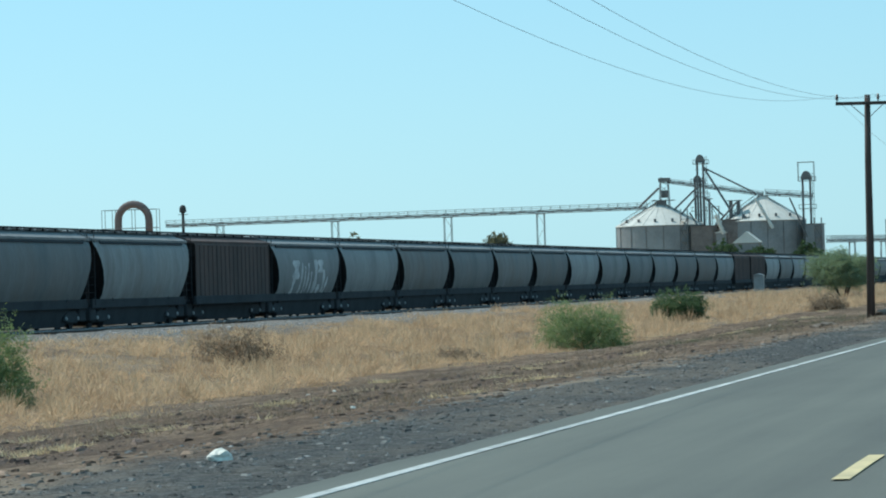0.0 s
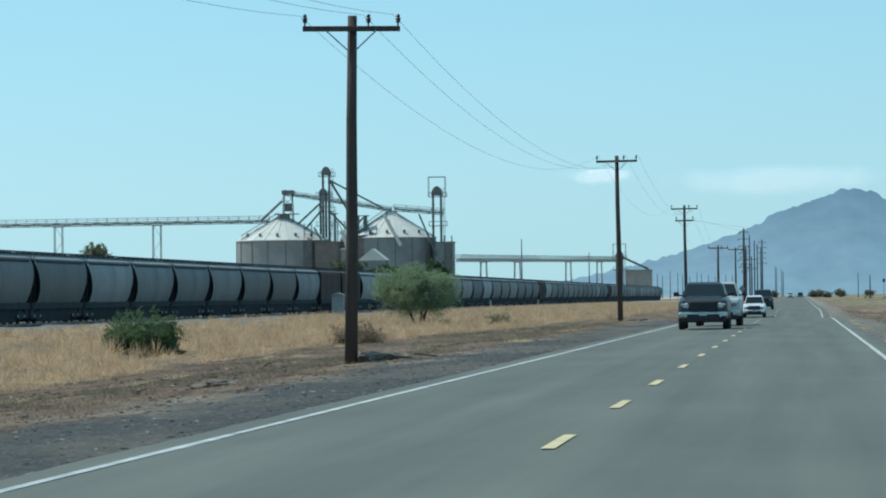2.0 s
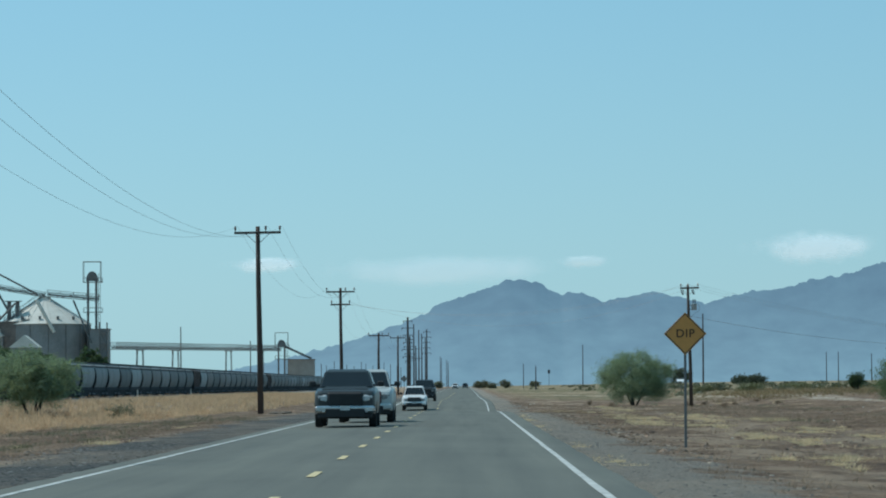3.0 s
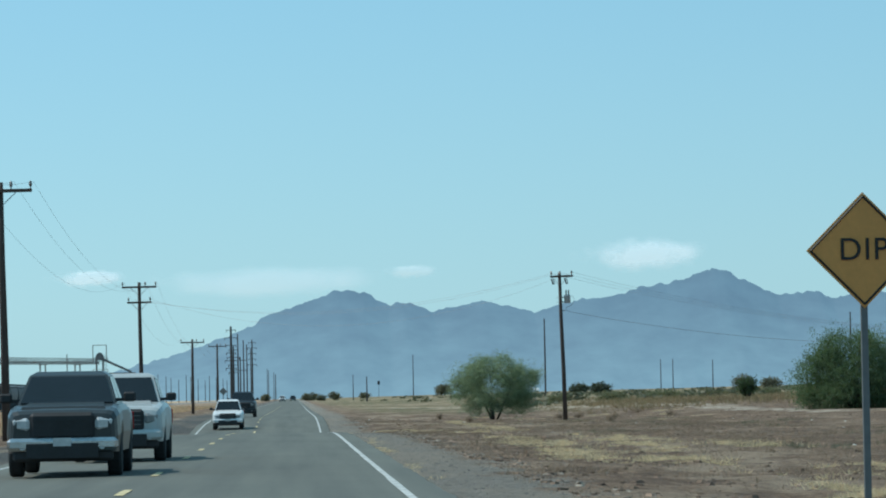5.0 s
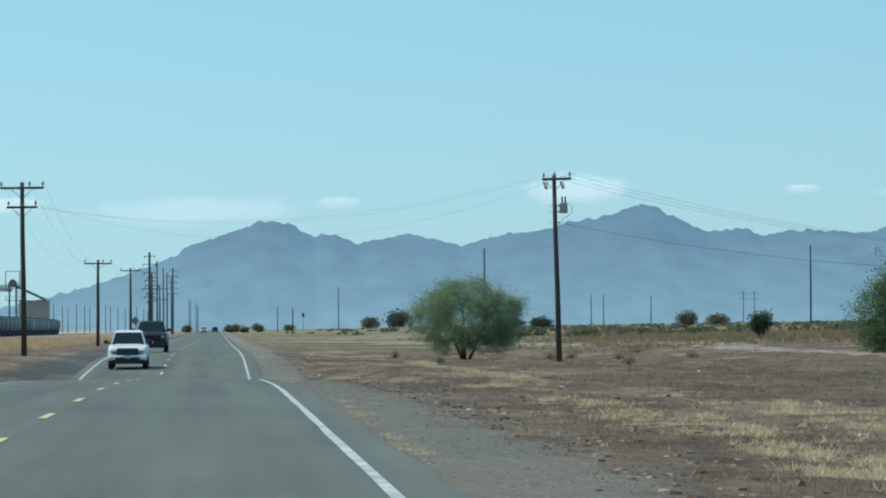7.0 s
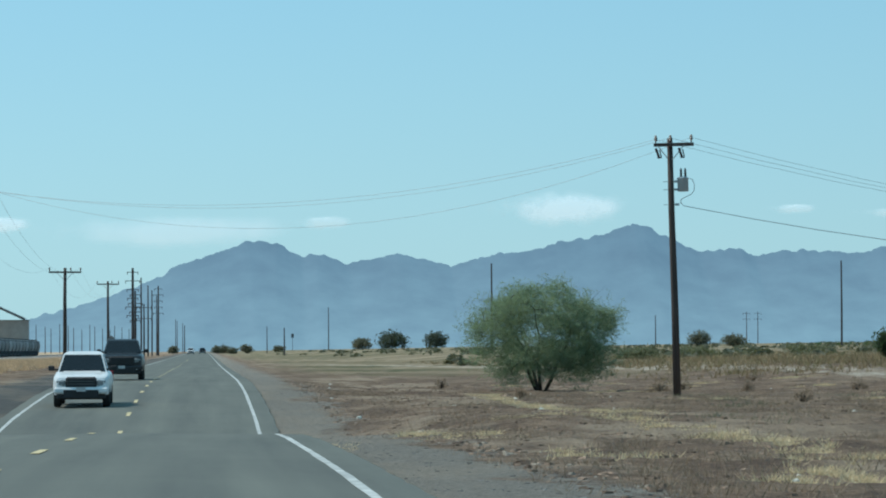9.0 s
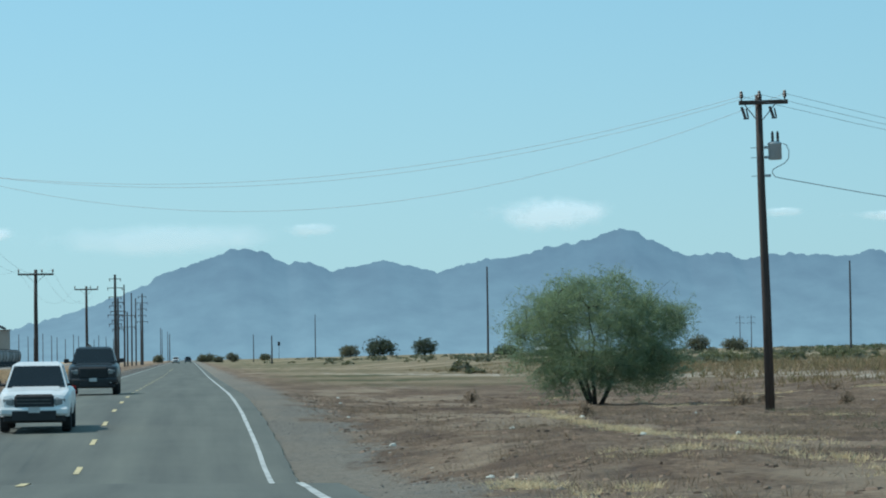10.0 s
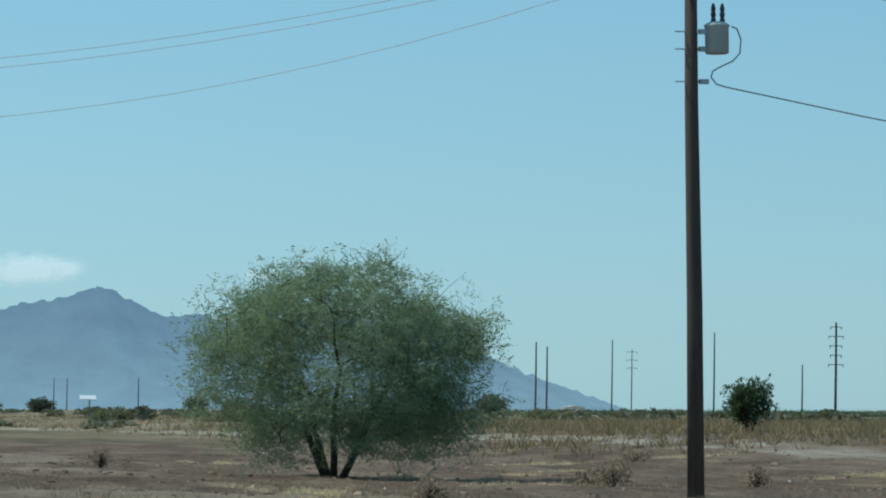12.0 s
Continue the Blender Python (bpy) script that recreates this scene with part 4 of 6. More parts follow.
tree(-23.6, 275, 4.6, 3.7, 31, "leaf_green", 3600, 14, 0.085, 4, 0.27, slim=0.16, clumps=60, loose=0.17, fill=0.05, label="spreading green palo verde tree beside the railway", lump=0.25)
tree(37.0, 424.2, 1.9, 2.15, 41, "leaf_dark", 420, 10, 0.06, 3, 0.05, label="small dark green desert shrub tree", spread=0.2, r0=0.04)
for k, (x, y, w_, h_, lf) in enumerate([(83, 2140, 13, 7.2, "leaf_grey"), (91, 1990, 17, 10, "leaf_dusk"), (112, 1992, 14, 9.4, "leaf_dusk"), (73.3, 1000, 6.0, 3.0, "leaf_dusk"),
                                        (129.6, 1180, 6.8, 4.6, "leaf_grey"), (130, 1119, 7, 3.2, "leaf_grey"), (150, 950, 7, 4, "leaf_grey"), (100, 1400, 9, 3.4, "leaf_dusk")]):
    tree(x, y, w_, h_, 60 + k, lf, 450, 9, 0.18 * max(1, w_ / 7), 3, -0.1, label="round dark desert tree far across the flats", spread=0.09 * w_, group="far trees")
for k, (x, y, w_, h_) in enumerate([(34, 514, 3.4, 0.85), (41.9, 540, 3.8, 0.8), (58, 575, 4.4, 0.7), (71, 590, 4.4, 0.8), (30.5, 548, 2.4, 0.7)]):
    shrub(x, y, w_, h_, 700 + k, "leaf_scrub", "low olive green shrub at the field's far edge", 420, 0.09, 9, 0.35, twigs=7)
for k, (x, y, w_, h_) in enumerate([(5.5, 1810, 5, 3.0), (8.5, 1890, 6.5, 4.0), (12.5, 1840, 4.5, 2.8), (20, 1960, 7, 4.4), (34, 1900, 6, 2.8), (-14, 1900, 5, 3.6)]):
    tree(x, y, w_, h_, 260 + k, "leaf_grey", 160, 8, 0.35, 2, 0.0, label="hazy dark tree beside the road far off", spread=0.9, group="trees at the road's end", r0=0.2)
for k, (x, y, w_, h_, lf) in enumerate([(-109, 925, 11, 12, "leaf_dark"), (-99, 922, 10, 10.5, "leaf_dark"), (-88, 930, 9, 11, "leaf_dark"), (-127, 700, 8, 12.6, "leaf_grey"), (-156, 702, 7, 13.4, "leaf_grey"),
                                        (-66, 800, 7, 5, "leaf_dark")]):
    tree(x, y, w_, h_, 160 + k, lf, 520, 12, 0.42, 3, 0.0, label="bushy dull green tree near the grain plant", spread=0.9, group="trees by the plant", r0=0.2)
shrub(-21.8, 137.3, 3.5, 1.85, 5, "leaf_bright", "bright green feathery shrub in dry grass", 2600, 0.03, 13, 0.24, twigs=9)
shrub(-24.1, 183.3, 2.9, 1.4, 6, "leaf_mesquite", "dense dark green shrub in dry grass", 2000, 0.045, 13, twigs=9)
shrub(-26.0, 78.0, 1.9, 1.95, 7, "leaf_bright", "pale green feathery shrub in dry grass", 1500, 0.03, 12, 0.24, twigs=9)
shrub(-17.5, 262, 1.6, 0.8, 8, "leaf_grey", "grey dry shrub beside the track verge", 160)
shrub(-17.7, 195.5, 2.2, 0.85, 9, "leaf_dead", "brown dry shrub at the edge of the grass", 700, 0.035, 10, 0.2, "dead_shrub", 7)
shrub(-28.1, 108.5, 2.6, 1.1, 10, "leaf_dead", "grey-brown dry shrub in straw grass", 700, 0.035, 10, 0.22, "shrub", 7)


for k in range(4):
    sr = random.Random(300 + k)
    sy_ = 50 + 230 * sr.random() ** 1.3
    sx_ = sr.uniform(-32, grass_edge(sy_) + 1)
    shrub(sx_, sy_, sr.uniform(1.2, 2.2), sr.uniform(0.35, 0.6), 300 + k, "leaf_dead", "dry grey-brown dead shrub in straw grass", 420, 0.035, 9, 0.2, "dead_shrub", 7)
for k in range(9):
    sr = random.Random(500 + k)
    shrub(sr.uniform(7, 30), sr.uniform(330, 400), sr.uniform(0.4, 0.9), sr.uniform(0.25, 0.5), 500 + k, "leaf_dead", "small dry weed on bare dirt", 70, 0.03, 8, 0.15, "dry_weed", 10)


def stuff(name, vs, fs, material, label, category):
    return tagged(mesh_of(name, vs, fs, material), label, category, kind="stuff")


def grass(name, spots, blades, tall, lean, width, material, label, seed):
    """Tufts of narrow blades that splay from each spot (x, y, size)."""
    g = np.random.default_rng(seed)
    base = np.array([(x, y, ground_z(x, y) - 0.02) for x, y, _ in spots])
    s = np.array([q for _, _, q in spots])[:, None]
    k = (len(spots), blades)
    a = g.uniform(0, math.tau, k)
    h = tall * s * g.uniform(0.4, 1.2, k)
    o = np.abs(g.normal(0, 0.11, k)) * s
    out_ = lean * h * g.uniform(0.1, 1.3, k)
    w_ = width * g.uniform(0.7, 1.5, k)
    dx, dy = np.cos(a), np.sin(a)
    bx, by = base[:, :1] + dx * o, base[:, 1:2] + dy * o
    zb = np.repeat(base[:, 2:3], blades, 1)
    turn = g.uniform(0, math.tau, k)
    px, py = np.cos(turn) * w_, np.sin(turn) * w_
    v = np.stack([np.stack([bx - px, by - py, zb], -1), np.stack([bx + px, by + py, zb], -1),
                  np.stack([bx + dx * out_, by + dy * out_, zb + h], -1)], 2).reshape(-1, 3)
    n_ = len(v) // 3
    me = bpy.data.meshes.new(name)
    me.vertices.add(len(v))
    me.vertices.foreach_set("co", v.astype(np.float32).ravel())
    me.loops.add(len(v))
    me.loops.foreach_set("vertex_index", np.arange(len(v), dtype=np.int32))
    me.polygons.add(n_)
    me.polygons.foreach_set("loop_start", (np.arange(n_) * 3).astype(np.int32))
    me.update(calc_edges=True)
    me.materials.append(material)
    return tagged(new(name, me), label, "grass", kind="stuff")


rng = random.Random(77)
spots = []
for _ in range(20000):
    y = 45 + 255 * rng.random() ** 1.35
    x = rng.uniform(-35.8, grass_edge(y) + 1.2)
    n_ = noise.noise(Vector((x * 0.13, y * 0.055, 1))) + 0.7 * noise.noise(Vector((x * 0.42, y * 0.22, 5))) + 0.4 * noise.noise(Vector((x * 1.1, y * 0.7, 9)))
    short = 0.5 + 0.5 * smooth_step(-35, -29, x)
    if n_ > -0.55 and x < grass_edge(y) + 0.6 + 1.8 * noise.noise(Vector((0, y * 0.1, 2))):
        heap = max(0.0, noise.noise(Vector((x * 0.34, y * 0.12, 21)))) ** 0.7 + 0.75 * max(0.0, noise.noise(Vector((x * 0.95, y * 0.6, 31))))
        spots.append((x, y, (0.42 + 0.4 * max(-0.5, n_) + 1.0 * heap) * short))
grass("dry_grass", spots, 9, 0.26, 0.85, 0.0085, M["straw"], "golden dry grass between road and railway", 1)


def tussocks(name, heaps, blades, width, material, label, seed):
    """Rounded heaps of fine dry stems that lean out from the middle of each."""
    g = np.random.default_rng(seed)
    c = np.array([(x, y, ground_z(x, y) - 0.03) for x, y, _, _ in heaps])[:, None, :]
    r = np.array([q[2] for q in heaps])[:, None]
    h = np.array([q[3] for q in heaps])[:, None]
    k = (len(heaps), blades)
    a, e = g.uniform(0, math.tau, k), np.arcsin(g.uniform(0.05, 1, k))
    s = g.uniform(0.72, 1.12, k)
    tip = np.stack([np.cos(a) * np.cos(e) * r * s, np.sin(a) * np.cos(e) * r * s, np.sin(e) * h * s], -1)
    root = tip * g.uniform(0.25, 0.6, k)[..., None]
    turn = g.uniform(0, math.tau, k)
    side = np.stack([np.cos(turn), np.sin(turn), np.zeros(k)], -1) * (width * g.uniform(0.7, 1.5, k))[..., None]
    bend = g.normal(0, 0.10, (*k, 3)) * r[..., None]
    v = np.stack([c + root - side, c + root + side, c + tip + bend * np.array((1, 1, 0.4))], 2).reshape(-1, 3)
    n_ = len(v) // 3
    return tagged(mesh_of(name, v.tolist(), np.arange(n_ * 3).reshape(-1, 3).tolist(), material), label, "grass", kind="stuff")


heaps = []
for _ in range(4600):
    y = 45 + 255 * rng.random() ** 1.35
    x = rng.uniform(-35.0, grass_edge(y))
    n_ = noise.noise(Vector((x * 0.22, y * 0.10, 41))) + 0.4 * noise.noise(Vector((x * 0.8, y * 0.4, 43)))
    if n_ > -0.28:
        q = min(1.0, 0.45 + 0.9 * max(0, n_ + 0.2)) * (0.6 + 0.4 * smooth_step(-35, -29, x))
        heaps.append((x, y, rng.uniform(0.4, 1.05) * (0.6 + 0.4 * q), rng.uniform(0.35, 1.15) * q))
tussocks("grass_tussocks", heaps, 54, 0.0105, M["straw"], "fluffy heaped tussocks of golden dry grass", 12)
# unseen weeds, added to block sunlit ground showing under the cars
spots = [(rng.uniform(-52.5, -50.3), rng.uniform(120, 620), rng.uniform(0.7, 1.3)) for _ in range(5000)]
grass("weed_screen", spots, 12, 0.75, 0.5, 0.02, M["leaf_dead"], "dry brown weeds added behind the track as a screen", 5)
spots = [(rng.uniform(-38, -12.5), rng.uniform(290, 760), rng.uniform(0.6, 1.4)) for _ in range(6500)]
grass("dry_grass", spots, 10, 0.38, 0.6, 0.02, M["straw"], "golden dry grass along the far railway verge", 2)
spots = []
MATS = [(7.2, 222, 0.7, 8), (7.0, 234, 0.8, 9), (7.3, 246, 0.6, 7), (9.8, 246, 0.8, 3), (8.2, 208, 1.0, 6), (9.5, 226, 0.8, 6), (10.5, 240, 1.2, 5), (8.7, 278, 0.5, 5), (9.0, 290, 0.45, 8),
        (8.5, 300, 0.4, 5), (5.3, 281, 0.5, 3), (7.2, 311, 0.5, 4), (8.3, 312, 0.6, 2.5), (10.2, 320, 0.7, 5), (9.6, 334, 0.45, 8), (9.8, 348, 0.45, 8), (10.3, 361, 0.5, 5), (4.2, 301, 0.5, 3),
        (5.0, 297, 0.6, 2.5), (2.3, 292, 0.25, 5), (2.4, 242, 0.25, 8), (2.35, 222, 0.2, 8), (2.3, 196, 0.25, 8), (2.5, 142, 0.35, 5), (2.4, 158, 0.25, 5), (6.4, 212, 0.6, 6), (12.6, 228, 1.0, 5)]
MATS += [(rng.uniform(5.5, 11), rng.uniform(70, 285), rng.uniform(0.12, 0.4), rng.uniform(0.8, 2.2)) for _ in range(34)]
MATS += [(rng.uniform(7, 12), rng.uniform(120, 205), rng.uniform(0.4, 1.0), rng.uniform(1.5, 4)) for _ in range(12)]
MATS += [(rng.uniform(9, 40), rng.uniform(330, 410), rng.uniform(0.3, 1.2), rng.uniform(0.6, 1.8)) for _ in range(16)]
MATS += [(rng.uniform(-21, -8.6), 20 + 190 * rng.random() ** 1.3, rng.uniform(0.2, 0.6), rng.uniform(0.5, 2.0)) for _ in range(44)]
for mx_, my_, wx_, wy_ in MATS:
    thin = 0.4 if 0 < mx_ < 3 else 1.0
    for _ in range(int(thin * (34 + 120 * wx_ * wy_))):
        x, y = rng.gauss(mx_, wx_ * 0.55), rng.gauss(my_, wy_ * 0.55)
        if (x > 2.0 or x < -6.4) and noise.noise(Vector((x * 1.5, y * 0.55, 8))) + 0.6 * noise.noise(Vector((x * 4, y * 1.6, 8))) > 0.10:
            spots.append((x, y, rng.uniform(0.4, 1.1) * (0.6 if thin < 1 else 1.0)))
grass("yellow_grass", spots, 13, 0.12, 1.4, 0.0075, M["straw_pale"], "low patches of pale yellow dry grass", 3)
spots = [(3.6 + 40 * rng.random() ** 1.5 if rng.random() < 0.75 else rng.uniform(-21, -8.8), rng.uniform(60, 410), rng.uniform(0.4, 1.3)) for _ in range(9000)]
for _ in range(300):
    cx_, cy_ = rng.uniform(4.8, 22), rng.uniform(190, 374)
    spots += [(rng.gauss(cx_, 0.5), rng.gauss(cy_, 1.6), rng.uniform(0.6, 1.9)) for _ in range(24)]
for _ in range(190):
    cy_ = 45 + 190 * rng.random() ** 1.3
    cx_ = rng.uniform(-19, -9.6)
    spots += [(rng.gauss(cx_, 0.5), rng.gauss(cy_, 1.5), rng.uniform(0.6, 1.8)) for _ in range(20)]
grass("dead_tufts", spots, 8, 0.10, 1.2, 0.006, M["leaf_dead"], "low brown dead tufts strewn over the dirt", 6)
spots = []
for _ in range(60):
    cx_, cy_ = (rng.uniform(-16, -9.4), rng.uniform(110, 260)) if rng.random() < 0.6 else (rng.uniform(9, 24), rng.uniform(215, 370))
    spots += [(rng.gauss(cx_, 0.6), rng.gauss(cy_, 2.0), rng.uniform(0.6, 1.6)) for _ in range(30)]
grass("olive_weeds", spots, 9, 0.13, 1.0, 0.007, M["leaf_grey"], "low olive-grey weeds in patches on the dirt", 10)
spots = [(rng.uniform(22, 150), rng.uniform(400, 640), rng.uniform(0.6, 1.4)) for _ in range(9000)]
for _ in range(7000):
    x, y = rng.uniform(27, 90), rng.uniform(404, 500)
    if noise.noise(Vector((x * 0.12, y * 0.12, 4))) > -0.15:
        spots.append((x, y, rng.uniform(0.9, 2.0)))
grass("field_grass", spots, 6, 0.28, 1.0, 0.023, M["straw_field"], "tan knee-high grass at the field's edge", 4)


spots = [(rng.uniform(150, 420), rng.uniform(760, 1150), rng.uniform(0.7, 1.2)) for _ in range(6000)]
grass("crop_rows", spots, 8, 1.0, 0.7, 0.09, M["leaf_crop"], "low green crop field far across the flats", 9)


def far_scrub():
    g = np.random.default_rng(8)
    out_ = []
    for k in range(520):
        y = 520 + 1450 * rng.random() ** 1.5
        x = 22 + rng.uniform(0, 0.36) * (y - 150)
        w_, h_ = rng.uniform(1.2, 4), rng.uniform(0.3, 0.9)
        a, b_ = g.uniform(0, math.tau, 60), g.random(60)
        c = np.sqrt(1 - b_ * b_ * 0.9)
        p = np.stack([x + w_ / 2 * c * np.cos(a), y + w_ / 2 * c * np.sin(a), ground_z(x, y) + h_ * b_], -1)
        u = g.normal(0, 1, (60, 3)) * np.array((1, 1, 0.7)) * 0.2
        v = g.normal(0, 1, (60, 3)) * np.array((1, 1, 0.7)) * 0.15
        out_.append(np.stack([p - u, p + v, p + u, p - v], 1))
    return np.concatenate(out_)


tagged(quad_mesh("desert_scrub", far_scrub(), M["leaf_grey"]), "low grey-green scrub scattered across the flats", "scrub", kind="stuff")


# ---- grain plant ----
PY = 970.0


def bar(parent, name, a, b, r, mat="plant_steel", seg=6, label=""):
    bm = bmesh.new()
    tube(bm, a, b, r, r, seg)
    return part(name, bm, M[mat], parent, label)


def grain_bin(x, y, radius, eave, apex, label):
    zb = ground_z(x, y)
    g = thing("grain_bin", pose(x, y, zb), label, "grain bin", "grain bins")
    e, a = eave - zb, apex - zb
    bm = bmesh.new()
    rows = int(e / 0.8)
    prof_ = []
    for k in range(rows):
        z = k * e / rows
        prof_ += [(radius, z), (radius + 0.05, z + 0.4 * e / rows), (radius, z + 0.92 * e / rows)]
    lathe(bm, prof_ + [(radius, e)], 48)
    part("wall", bm, M["bin_wall"], g, "corrugated grey steel wall", True)
    bm = bmesh.new()
    lathe(bm, [(radius + 0.3, e - 0.15), (radius + 0.3, e), (1.6, a - 0.3), (1.4, a + 0.4), (0.3, a + 0.6)], 48)
    roof = part("roof", bm, M["bin_roof"], g, "pale conical sheet roof")
    for k in range(24):
        t = math.tau * k / 24
        bar(roof, "roof_rib", (math.cos(t) * (radius + 0.25), math.sin(t) * (radius + 0.25), e + 0.06), (math.cos(t) * 1.6, math.sin(t) * 1.6, a - 0.22), 0.06, "bin_roof", 4)
    for k in range(16):
        t = math.tau * (k + 0.5) / 16
        bar(g, "wall_stiffener", (math.cos(t) * (radius + 0.09), math.sin(t) * (radius + 0.09), 0), (math.cos(t) * (radius + 0.09), math.sin(t) * (radius + 0.09), e - 0.2), 0.09, "plant_steel", 4)
    for k in range(5):
        t = -math.pi / 2 + (k - 2) * 0.45
        rr = radius * 0.88
        bm = bmesh.new()
        box(bm, (math.cos(t) * rr, math.sin(t) * rr, e + (a - e) * 0.16 + 0.4), (0.6, 0.6, 0.8), bevel=0.05)
        part("roof_vent", bm, M["plant_steel"], g)
    bm = bmesh.new()
    t0 = -2.5
    pa, pb = Vector((math.cos(t0) * (radius + 0.2), math.sin(t0) * (radius + 0.2), e + 0.25)), Vector((math.cos(t0) * 1.5, math.sin(t0) * 1.5, a))
    for o in (-0.35, 0.35):
        off = Vector((-math.sin(t0), math.cos(t0), 0)) * o
        tube(bm, pa + off, pb + off, 0.06, seg=5)
        tube(bm, pa + off + Vector((0, 0, 1)), pb + off + Vector((0, 0, 1)), 0.05, seg=5)
    for k in range(14):
        p = pa.lerp(pb, k / 13)
        off = Vector((-math.sin(t0), math.cos(t0), 0)) * 0.35
        tube(bm, p - off, p + off, 0.05, seg=4)
        tube(bm, p + off, p + off + Vector((0, 0, 1)), 0.035, seg=4)
    part("roof_stair", bm, M["plant_steel"], g, "steel roof stair with a handrail")
    return g


grain_bin(-131.0, PY, 11.8, 16.4, 22.4, "round corrugated grain bin with a pale cone roof")
grain_bin(-103.3, PY, 11.2, 16.8, 23.2, "round grey grain bin with a pale cone roof and spout")


def bucket_elevator(x, y, top, wide, head, hood=False, label=""):
    """Two trunks side by side with a rounded head, platforms and a ladder cage."""
    t = thing("bucket_elevator", pose(x, y, 0), label, "grain elevator", "grain elevators")
    for dx in (-wide / 2, wide / 2):
        bm = bmesh.new()
        box(bm, (dx, 0, (top - head) / 2), (0.5, 0.7, top - head))
        for k in range(int(top / 3)):
            box(bm, (dx, 0, 1 + 3 * k), (0.74, 0.92, 0.14))
        part("trunk", bm, M["plant_steel"], t)
    bm = bmesh.new()
    n_ = 10
    a = [bm.verts.new(((wide / 2 + 0.45) * math.cos(math.pi * k / n_), -0.6, top - head + head * math.sin(math.pi * k / n_))) for k in range(n_ + 1)]
    b = [bm.verts.new((v.co.x, 0.6, v.co.z)) for v in a]
    for k in range(n_):
        bm.faces.new((a[k], a[k + 1], b[k + 1], b[k]))
    bm.faces.new(a)
    bm.faces.new(b[::-1])
    bm.faces.new((a[0], b[0], b[-1], a[-1]))
    part("head", bm, M["plant_steel"], t, "rounded dark elevator head")
    for z in (top - head - 0.3, (top - head) * 0.72):
        bm = bmesh.new()
        box(bm, (0.2, 0, z), (wide + 2.6, 2.4, 0.14))
        for sx in (-1, 1):
            for sy in (-1, 1):
                tube(bm, (0.2 + sx * (wide / 2 + 1.25), sy * 1.15, z), (0.2 + sx * (wide / 2 + 1.25), sy * 1.15, z + 1.1), 0.045, seg=4)
        for sy in (-1, 1):
            tube(bm, (0.2 - wide / 2 - 1.25, sy * 1.15, z + 1.1), (0.2 + wide / 2 + 1.25, sy * 1.15, z + 1.1), 0.045, seg=4)
        part("platform", bm, M["plant_steel"], t)
    bm = bmesh.new()
    for dx in (0, 0.45):
        tube(bm, (wide / 2 + 0.55 + dx, 0, 1), (wide / 2 + 0.55 + dx, 0, top - 0.5), 0.05, seg=4)
    for k in range(int(top / 0.9)):
        tube(bm, (wide / 2 + 0.55, 0, 1 + 0.9 * k), (wide / 2 + 1.0, 0, 1 + 0.9 * k), 0.04, seg=4)
    part("ladder", bm, M["plant_steel"], t)
    if hood:
        w2, h2 = wide / 2 + 1.1, head + 2.3
        bm = bmesh.new()
        for sx in (-1, 1):
            for sy in (-1, 1):
                tube(bm, (sx * w2, sy * 1.2, top - head - 0.3), (sx * w2, sy * 1.2, top - head + h2), 0.07, seg=4)
            tube(bm, (sx * w2, -1.2, top - head + h2), (sx * w2, 1.2, top - head + h2), 0.07, seg=4)
        for sy in (-1, 1):
            tube(bm, (-w2, sy * 1.2, top - head + h2), (w2, sy * 1.2, top - head + h2), 0.09, seg=4)
        part("hoist_frame", bm, M["plant_steel"], t, "square hoist frame over the head")
    return t


bucket_elevator(-119.6, PY - 2, 35.0, 1.6, 2.2, label="tall grey bucket elevator between the grain bins")
bucket_elevator(-120.9, PY + 2, 29.6, 1.4, 1.8, label="shorter grey bucket elevator between the grain bins")
bucket_elevator(-91.2, PY - 4, 29.6, 2.0, 2.4, True, "grey bucket elevator with a square hoist frame")
bucket_elevator(-60.3, 1268, 16.5, 2.0, 2.4, True, "grey bucket elevator at the train load-out")


